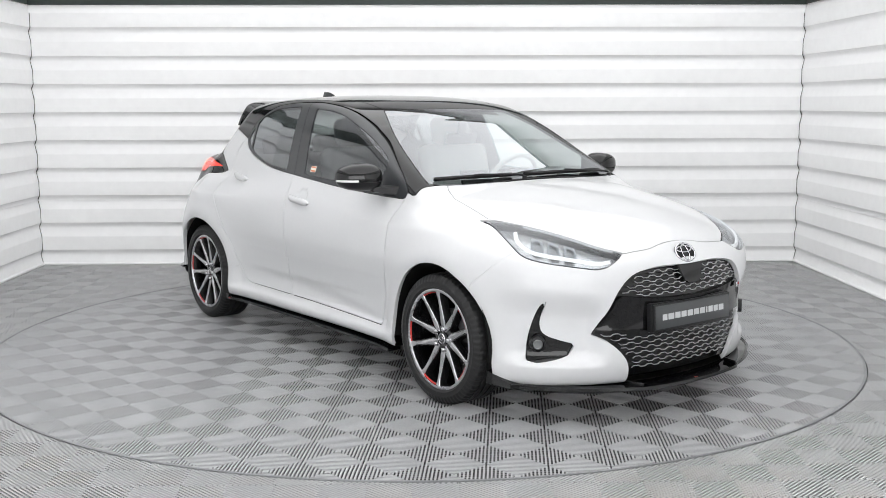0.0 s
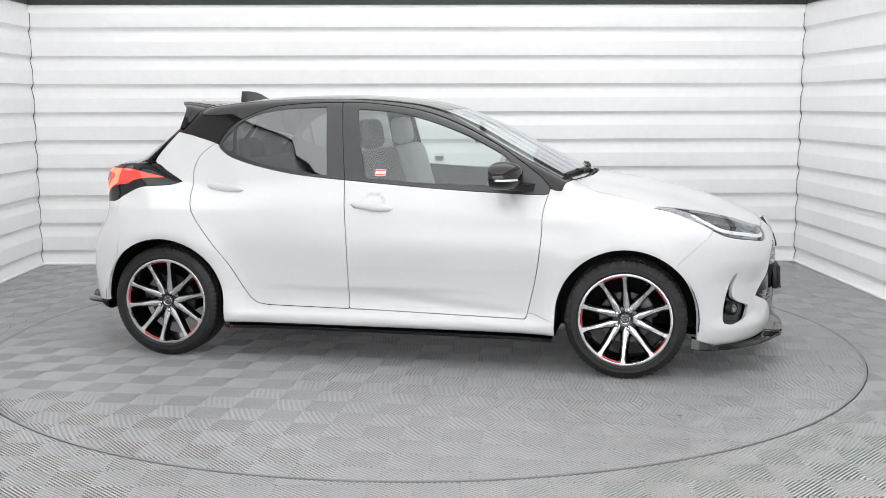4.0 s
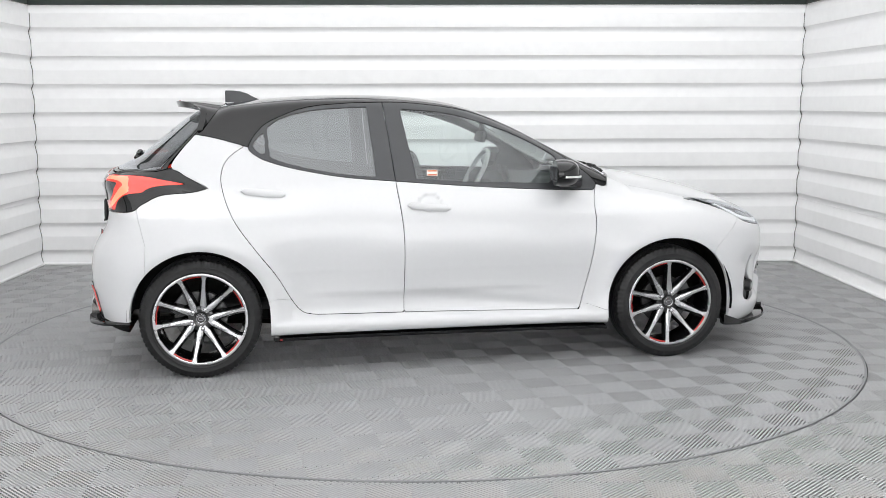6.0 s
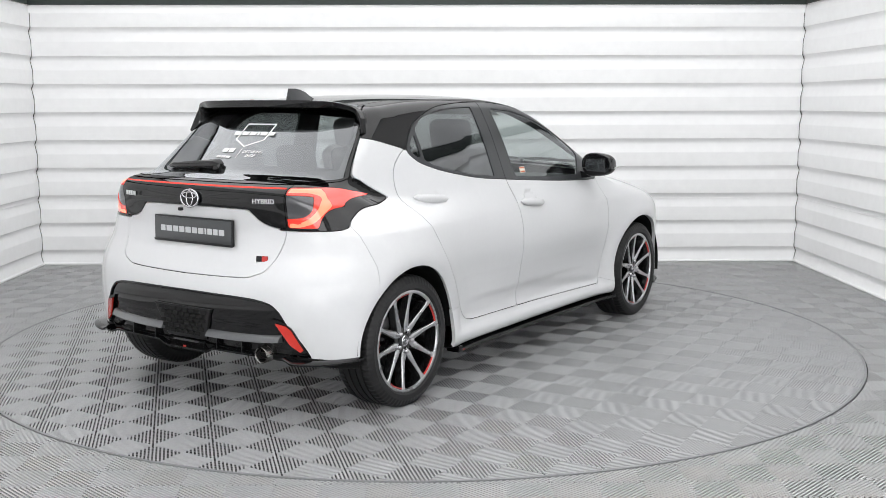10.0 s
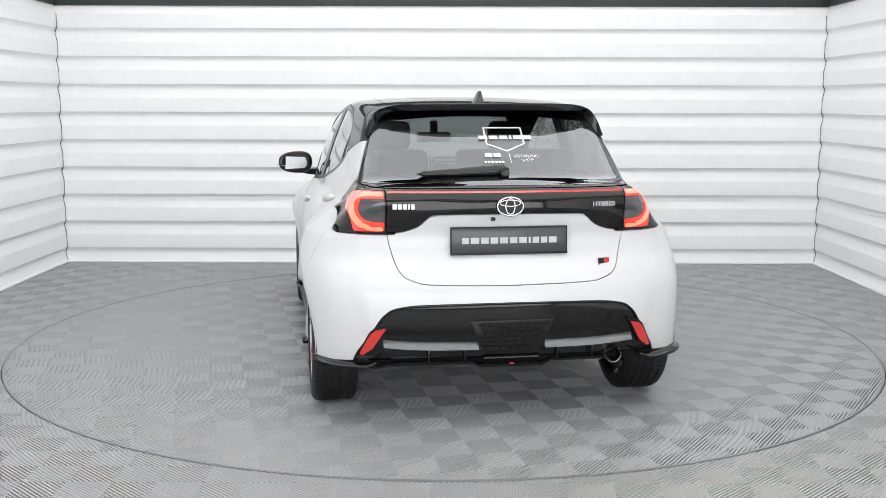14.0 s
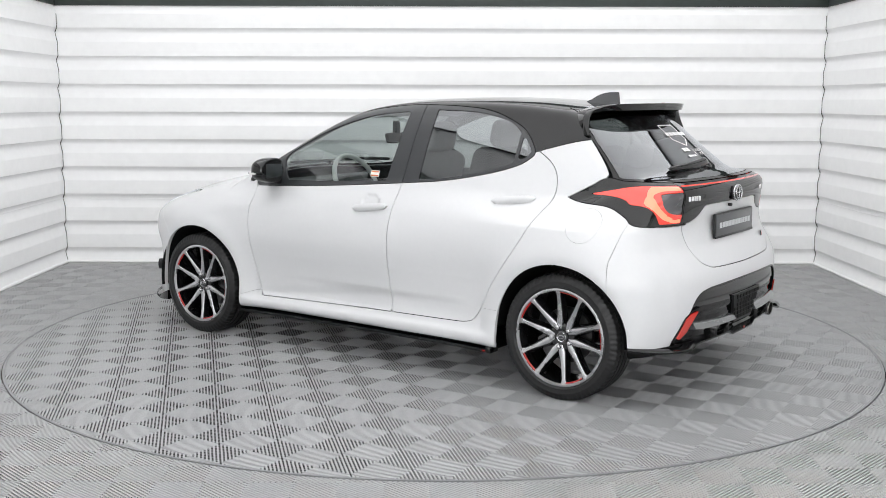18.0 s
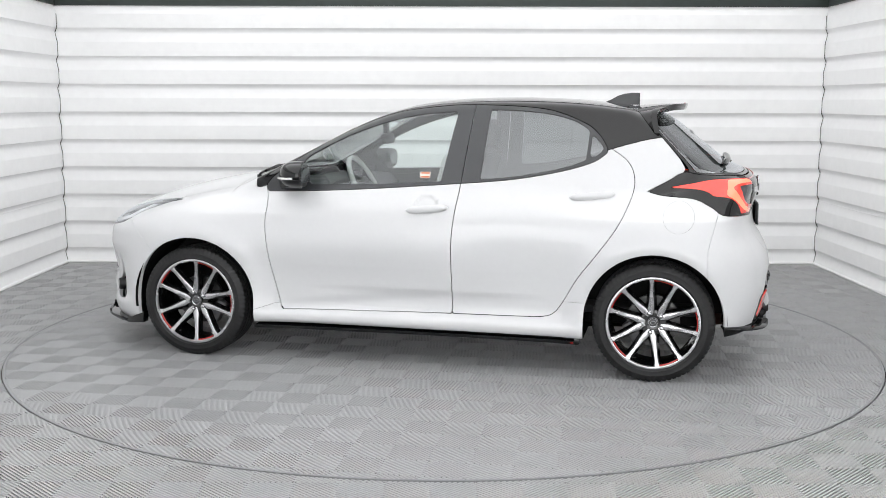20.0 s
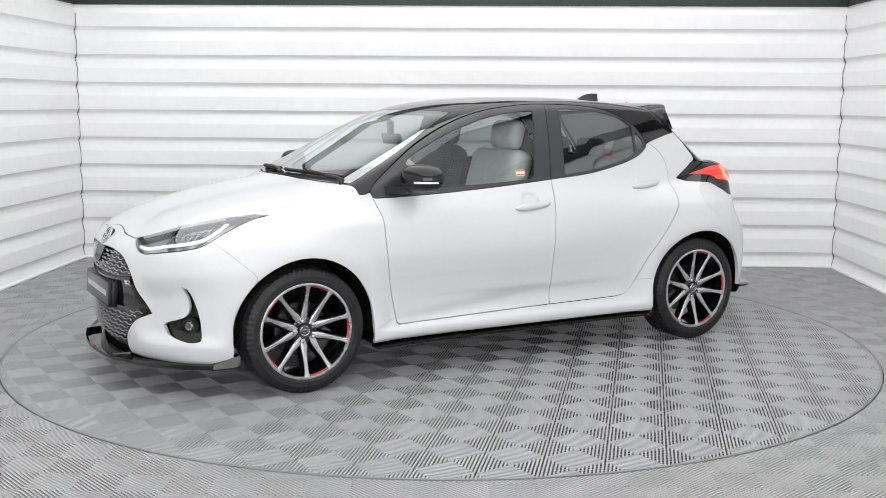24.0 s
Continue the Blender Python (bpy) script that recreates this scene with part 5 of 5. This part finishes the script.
        for dz in (0.011, -0.011):
            part("sticker_bar", box(0.05, 0.008, 0.0006, facing(p, n) @ pose(0, dz, 0.0008)), ORANGE, st)
    # wheel housings
    for ax in (AXLE, -AXLE):
        for s in (1, -1):
            bm = turned([(0.372, 0.850), (0.368, 0.84), (0.366, 0.80), (0.366, 0.52), (0.0, 0.50)], 44)
            bm.transform(Matrix.Translation((ax, 0, HUB_Z + 0.004)) @ Matrix.Rotation(radians(-90 * s), 4, "X"))
            low = 0.24 if ax > 0 else 0.30
            bmesh.ops.delete(bm, geom=[f for f in bm.faces if f.calc_center_median().z < low and abs(f.calc_center_median().y) > 0.51], context="FACES")
            part("wheel_housing", bm, MATTE, car, "black wheel housing liner")
    part("floor_pan", box(3.3, 1.0, 0.06, pose(0.1, 0, 0.26), 0.01), MATTE, car, "black underbody")


def rear_details(car):
    # roof spoiler: a flat blade whose ends sweep down onto the rear pillars
    st = [0.0, 0.20, 0.36, 0.43, 0.49, 0.54, 0.570, 0.590]
    def section(k):
        s = 1 if k >= 0 else -1
        k = abs(k)
        at = lambda v: float(spline1(st, v, np.array(k)))
        back = Vector((at([-1.422, -1.408, -1.368, -1.332, -1.300, -1.262, -1.266, -1.284]), k, at([1.431, 1.430, 1.428, 1.424, 1.412, 1.385, 1.335, 1.270])))
        xl, zl = at([-1.13, -1.135, -1.15, -1.16, -1.17, -1.19, -1.215, -1.262]), at([1.43, 1.43, 1.40, 1.39, 1.385, 1.362, 1.330, 1.275])
        lead = on_top(xl, k) if k < 0.48 else on_side(xl, zl)
        bend = min(1.0, max(0.0, (k - 0.38) / 0.15))
        inn = Vector((0, -0.85 * bend, -1 + 0.55 * bend))
        out = -inn
        mid = lead.lerp(back, 0.5)
        pts = [lead + out * 0.002, mid + out * 0.008, back + out * 0.004 + Vector((0.03, 0, 0)), back + out * 0.004, back + inn * 0.004,
               back + inn * 0.030 + Vector((0.010, 0, 0)), mid + inn * 0.040, lead + inn * 0.035]
        return [Vector((p.x, p.y * s, p.z)) for p in pts]
    ks = sorted(set([float(k) for k in np.linspace(0, 0.588, 34)]))
    sp = part("roof_spoiler", sweep(None, [section(-k) for k in ks[:0:-1]] + [section(k) for k in ks]), BLACK, car, "gloss black roof spoiler", angle=35)
    part("spoiler_mark", box(0.008, 0.016, 0.002, pose(-1.405, 0, 1.4365)), REDPAINT, sp, "tiny red mark")
    # shark fin aerial
    rows = []
    for x, w, z in ((-0.955, 0.003, 1.444), (-0.985, 0.014, 1.456), (-1.02, 0.022, 1.476), (-1.06, 0.025, 1.489), (-1.10, 0.023, 1.494), (-1.145, 0.018, 1.494), (-1.148, 0.016, 1.488)):
        b = 1.425
        h = z - b
        rows.append([Vector((x, y, zz)) for y, zz in ((-w * 1.15, b), (-w * 0.8, b + h * 0.35), (-w * 0.35, b + h * 0.75), (-w * 0.1, z), (w * 0.1, z), (w * 0.35, b + h * 0.75), (w * 0.8, b + h * 0.35), (w * 1.15, b))])
    part("aerial", sweep(None, rows), TRIM, car, "dark shark-fin aerial")
    # rear wiper
    rows = []
    for t in np.linspace(0, 1, 15):
        y = -0.035 + 0.42 * t
        z = 1.138 - 0.022 * t
        h = (0.027 - 0.015 * t) * math.sqrt(max(0.02, 1 - max(0, 1 - t * 9) ** 2 - max(0, t * 14 - 13) ** 2))
        p = on_rear(y, z, 0.022)
        rows.append([p + Vector((-0.75, 0, 0.65)) * (h * 0.75 * math.cos(a)) + Vector((0.65, 0, 0.75)) * (h * math.sin(a)) for a in np.linspace(0, 2 * math.pi, 12, endpoint=False)])
    w = part("rear_wiper", sweep(None, rows), BLACK, car, "gloss black rear wiper", angle=50)
    part("wiper_pivot", turned([(0, 0.012), (0.020, 0.010), (0.024, -0.03)], 18, facing(on_rear(-0.012, 1.118, 0.01), (-0.75, 0, 0.65))), BLACK, w)
    # red strip, emblem, bars
    pts = [on_rear(y, 1.047, 0.001) for y in np.linspace(-0.535, 0.535, 31)]
    part("red_strip", ribbon(pts, [(-1, 0, 0.1)], 0.009, 0.003), RED, car, "thin red strip across the tailgate")
    emblem(car, facing(on_rear(0, 0.985, 0.004), (-1, 0, 0.05)), 0.058, 0.040)
    m = facing(on_rear(0.467, 0.986, 0.002), (-0.97, 0.22, 0.03))
    bars_on(car, m, [0.018, 0.018, 0.016, 0.008, 0.016], 0.022, 0.005, BRIGHT, "silver bars in place of a model name")
    m = facing(on_rear(-0.438, 0.988, 0.006), (-0.97, -0.22, 0.03))
    lettering("lettering", "HYBRID", 0.031, BRIGHT, car, m, "silver raised word on the tailgate", 0.001, 1.05)
    m = facing(on_rear(-0.438, 0.728, 0.002), (-0.95, -0.28, 0.15))
    b = part("badge", box(0.058, 0.026, 0.003, m @ pose(0, 0.006, 0), 0.001), SATIN, car, "small red, black and silver badge")
    part("badge_red", box(0.028, 0.024, 0.001, m @ pose(0.014, 0.006, 0.0022)), REDPAINT, b)
    part("badge_bar", box(0.058, 0.010, 0.002, m @ pose(0, -0.014, 0.0)), CHROME, b)
    plate(car, facing(on_rear(0, 0.835, 0.016), (-1, 0, 0.02)), "graphite show plate with pale bars")
    part("camera_pod", box(0.02, 0.016, 0.02, facing(on_rear(0.075, 0.93, 0.012), (-1, 0, 0)), 0.004), SATIN, car)
    # window decals
    n = Vector((-0.64, 0, 0.77))
    def on_glass(y, z):
        return facing(on_rear(y, z, 0.0045), (n.x, 0.46 * y, n.z))
    ring = [(-0.143, 1.318), (0.038, 1.318), (0.038, 1.246), (-0.053, 1.214), (-0.143, 1.246)]
    pts = []
    for (a, b), (c, d) in zip(ring, ring[1:] + ring[:1]):
        pts += [on_rear(a + (c - a) * t, b + (d - b) * t, 0.001) for t in np.linspace(0, 1, 8, endpoint=False)]
    dec = part("window_decal", ribbon(pts + pts[:1], [n], 0.008, 0.0006), LETTER, car, "white shield decal with plain bars")
    bars_on(dec, on_glass(-0.056, 1.274), [0.042, 0.042, 0.040, 0.012, 0.042, 0.038], 0.024, 0.008, LETTER, "white bars in place of a name")
    d2 = put("window_decal", None, car, None, "white decal words on the rear window")
    lettering("lettering", "DETAILING\nSHOP", 0.027, LETTER, d2, on_glass(-0.138, 1.182), "", 0.0003, 0.9)
    part("decal_line", box(0.003, 0.065, 0.0006, on_glass(-0.058, 1.184)), LETTER, d2)
    bars_on(d2, on_glass(0.022, 1.196), [0.034, 0.034], 0.026, 0.006, LETTER, "white bars in place of a logo")
    bars_on(d2, on_glass(0.022, 1.166), [0.012, 0.010, 0.012, 0.012, 0.010, 0.012], 0.014, 0.005, LETTER, "white bars in place of a logo")
    # lower bumper: gloss lip, grille, reflectors, strips, diffuser
    top = curve([(-0.665, 0.345), (-0.60, 0.46), (-0.555, 0.522), (-0.487, 0.552), (-0.3, 0.562), (0, 0.566), (0.3, 0.562), (0.487, 0.552), (0.555, 0.522), (0.60, 0.46), (0.665, 0.345)], 5)
    part("panel_lip", tube([on_rear(y, z, -0.006) for y, z in top], 0.007, 8), BLACK, car, "gloss black edge of the lower bumper panel")
    sec = []
    for k, o in ((1.0, -0.012), (1.0, 0.004), (0.95, 0.006)):
        sec.append([on_rear(y * k, 0.415 + (z - 0.415) * k, o) for y, z in ((0.19, 0.49), (0.125, 0.338), (-0.125, 0.338), (-0.19, 0.49))])
    mesh_panel = part("mesh_panel", sweep(None, sec), SATIN, car, "satin black honeycomb panel")
    for k in range(6):
        z = 0.475 - 0.022 * k
        half_w = 0.170 - (0.475 - z) * 0.40
        y = -half_w + (0.02 if k % 2 else 0)
        while y < half_w - 0.02:
            part("cell", box(0.034, 0.018, 0.004, facing(on_rear(y + 0.018, z, 0.009), (-1, 0, 0)), 0.0015, 1), MATTE, mesh_panel)
            y += 0.041
    part("panel_chin", sweep(None, [[on_rear(y, z, o) for z, o in ((0.335, -0.01), (0.318, 0.008), (0.300, 0.006), (0.300, -0.02))] for y in np.linspace(-0.125, 0.125, 9)]), BLACK, mesh_panel)
    for s in (1, -1):
        rows = [[on_rear(s * y, z + 0.012 * max(0, (y - 0.165) / 0.39) ** 3, o) for z, o in ((0.358, -0.008), (0.364, 0.024), (0.388, 0.006), (0.394, -0.008))] for y in np.linspace(0.150, 0.565, 15)]
        part("bumper_strip", sweep(None, rows), GLOSSGREY, car, "glossy dark strip on the lower bumper")
        for o, nm, mt, k in ((0.004, "reflector_frame", BLACK, 1.32), (0.010, "reflector", REFLECT, 1.0)):
            quad = [(0.554, 0.462), (0.600, 0.452), (0.622, 0.433), (0.667, 0.345), (0.655, 0.336), (0.612, 0.367)]
            cy, cz = 0.618, 0.40
            sec = [[on_rear(s * (cy + (y - cy) * k), cz + (z - cz) * k, oo) for y, z in quad] for oo in (-0.03, o)]
            part(nm, sweep(None, sec), mt, car, "red bumper reflector" if nm == "reflector" else "")
        # corner flap
        rows = []
        for t in np.linspace(0, 1, 11):
            y = 0.60 + 0.248 * math.sin(t * math.pi / 2)
            x = -1.845 + 0.215 * (1 - math.cos(t * math.pi / 2))
            z = 0.285 + 0.012 * t + (0.02 if t == 0 else 0)
            o = Vector((-math.cos(t * 1.4), math.sin(t * 1.4), 0)) * 0.02
            q = Vector((x, y, z))
            rows.append([Vector((v.x, v.y * s, v.z)) for v in (q - o * 3, q + o, q + o * 1.1 + Vector((0, 0, 0.008)), q + o * 0.7 + Vector((0, 0, 0.014)), q - o * 3 + Vector((0, 0, 0.012)))])
        part("corner_flap", sweep(None, rows), BLACK, car, "gloss black rear corner flap")
    rows = []
    for y in np.linspace(-0.42, 0.62, 53):
        z = 0.300 + (0.0 if abs(y) > 0.18 else -0.020 * min(1, (0.18 - abs(y)) / 0.04)) - 0.016 * min(1, max(0, abs(y) - 0.52) / 0.06)
        x = -1.885 + 0.10 * y * y
        rows.append([Vector((x + 0.22, y, z + 0.02)), Vector((x + 0.01, y, z + 0.018)), Vector((x - 0.004, y, z + 0.010)), Vector((x, y, z)), Vector((x + 0.22, y, z + 0.005))])
    dif = part("diffuser_blade", sweep(None, rows), BLACK, car, "gloss black rear diffuser blade")
    part("diffuser_mark", box(0.002, 0.018, 0.008, pose(-1.890, 0, 0.296)), REDPAINT, dif)
    for y in (-0.37, -0.21, 0.21, 0.37):
        part("diffuser_rib", box(0.20, 0.008, 0.055, pose(-1.785, y, 0.338), 0.002), BLACK, dif)
    part("exhaust_tip", turned([(0.030, -0.16), (0.037, -0.16), (0.038, 0.0), (0.036, 0.003), (0.033, 0.0), (0.031, -0.10)], 28, facing(Vector((-1.868, -0.475, 0.312)), (-1, 0, -0.05))), EXHAUST, car, "steel exhaust tailpipe")
    # Black disc added in the tailpipe to stand for the shade inside.
    part("pipe_shade", turned([(0, -0.09), (0.0305, -0.09), (0.0305, -0.10)], 20, facing(Vector((-1.868, -0.475, 0.312)), (-1, 0, -0.05))), MATTE, car)
    part("silencer", sweep(None, [[Vector((-1.35 - 0.36 * t, -0.42 + 0.10 * math.cos(a), 0.30 + 0.055 * math.sin(a))) for a in np.linspace(0, 2 * math.pi, 16, endpoint=False)] for t in (0, 0.05, 0.95, 1)]), EXHAUST, car, "steel exhaust silencer")
    part("rear_axle_beam", box(0.12, 1.30, 0.07, pose(-1.25, 0, 0.26), 0.02), MATTE, car)


def seat(parent, x, y, material, label, w=0.50):
    st = put("seat", None, parent, None, label)
    part("seat_cushion", box(0.50, w, 0.16, pose(x + 0.22, y, 0.56, 0, -6, 0), 0.05, 3), material, st)
    part("backrest", box(0.15, w, 0.62, pose(x - 0.10, y, 0.86, 0, -16, 0), 0.06, 3), material, st)
    for d in (-0.06, 0.06):
        part("headrest_post", tube([(x - 0.175, y + d, 1.12), (x - 0.20, y + d, 1.22)], 0.006, 6), CHROME, st)
    part("headrest", box(0.10, 0.26, 0.17, pose(x - 0.205, y, 1.245, 0, -10, 0), 0.045, 3), material, st)


def cabin(car):
    seat(car, 0.0, 0.36, SEATCOVER, "front seat under a pale plastic cover")
    seat(car, 0.0, -0.36, CABIN, "dark front seat")
    bench = put("rear_bench", None, car, None, "dark rear bench seat")
    part("seat_cushion", box(0.48, 1.24, 0.18, pose(-0.70, 0, 0.58, 0, -6, 0), 0.05, 3), CABIN, bench)
    part("backrest", box(0.15, 1.22, 0.50, pose(-1.02, 0, 0.84, 0, -18, 0), 0.05, 3), CABIN, bench)
    for y in (-0.38, 0, 0.38):
        part("headrest", box(0.09, 0.24, 0.15, pose(-1.10, y, 1.13, 0, -12, 0), 0.04, 3), CABIN, bench)
    rows = []
    for y in np.linspace(-0.70, 0.70, 15):
        k = 0.03 * math.exp(-((y - 0.36) / 0.2) ** 2)
        rows.append([Vector((x, y, z)) for x, z in ((0.62, 0.62), (0.50, 0.80), (0.50, 0.90 + k), (0.56, 0.955 + k), (0.70, 0.965), (0.98, 0.955), (1.0, 0.62))])
    part("dashboard", sweep(None, rows), CABIN, car, "dark dashboard")
    part("screen", box(0.02, 0.22, 0.13, pose(0.525, 0.0, 0.975, 0, -12, 0), 0.006), BLACK, car, "dark touch screen on the dashboard")
    m = pose(0.41, 0.36, 0.955, 0, -62, 0)
    wh = part("steering_wheel", tube([m @ Vector((0.178 * math.cos(a), 0.178 * math.sin(a), 0)) for a in np.linspace(0, 2 * math.pi, 36, endpoint=False)], 0.0145, 10, None, True), SEATCOVER, car, "steering wheel wrapped in pale cover")
    part("wheel_boss", box(0.11, 0.15, 0.05, m @ pose(0, 0, -0.015), 0.02), CABIN, wh)
    for a in (0, 90, 180):
        part("wheel_spoke", box(0.13, 0.035, 0.02, m @ pose(0.10 * math.cos(radians(a + 90)), 0.10 * math.sin(radians(a + 90)), -0.01, 0, 0, a + 90), 0.006), CABIN, wh)
    part("inner_mirror", box(0.03, 0.22, 0.065, pose(0.375, 0, 1.215, 0, 15, 0), 0.012), MATTE, car, "inside rear-view mirror")
    part("mirror_stalk", box(0.03, 0.05, 0.09, pose(0.385, 0, 1.275), 0.01), MATTE, car)
    part("parcel_shelf", box(0.42, 1.10, 0.03, pose(-1.35, 0, 1.0), 0.008), CABIN, car, "dark parcel shelf")
    part("cabin_floor", box(2.3, 1.36, 0.04, pose(-0.35, 0, 0.34), 0.01), CABIN, car)
    part("centre_console", box(0.75, 0.20, 0.26, pose(0.25, 0, 0.53), 0.03), CABIN, car, "dark centre console")


def build_car():
    car = tagged(put("hatchback_car", None), "white five-door hatchback with a gloss black roof on a turntable", "car")
    car_shell(car)
    front_details(car)
    side_details(car)
    rear_details(car)
    cabin(car)
    for x in (AXLE, -AXLE):
        for s in (1, -1):
            make_wheel(car, x, s, {(1, 1): -1.5, (-1, 1): 5.0, (1, -1): 0.0, (-1, -1): -8.0}[(1 if x > 0 else -1, s)])
    return car


build_room()
ceiling_light()
front_fill()
build_floor()
turntable = build_turntable()
car = build_car()


def motions():
    """The deck turns once in about 32 s, easing in at the start; the car stands on it."""
    turn = [(0, -53.67), (0.5, -50.42), (1, -46.63), (1.5, -41.96), (2, -36.5), (2.5, -30.46), (4.5, -7.71), (5, -2.07), (6, 8.82), (7, 20.02),
            (8, 31.47), (9, 42.78), (10, 54.25), (11.5, 71.3), (13, 88.1), (15, 110.7), (17, 133.24), (19, 155.8), (21, 178.44), (22.5, 195.1), (24, 212.47)]
    walk(turntable, [(t, pose(0, 0, 0, 0, 0, a)) for t, a in turn])
    walk(car, [(t, pose(0, 0, 0, 0, 0, a) @ pose(-0.022, 0.008, 0)) for t, a in turn])


motions()
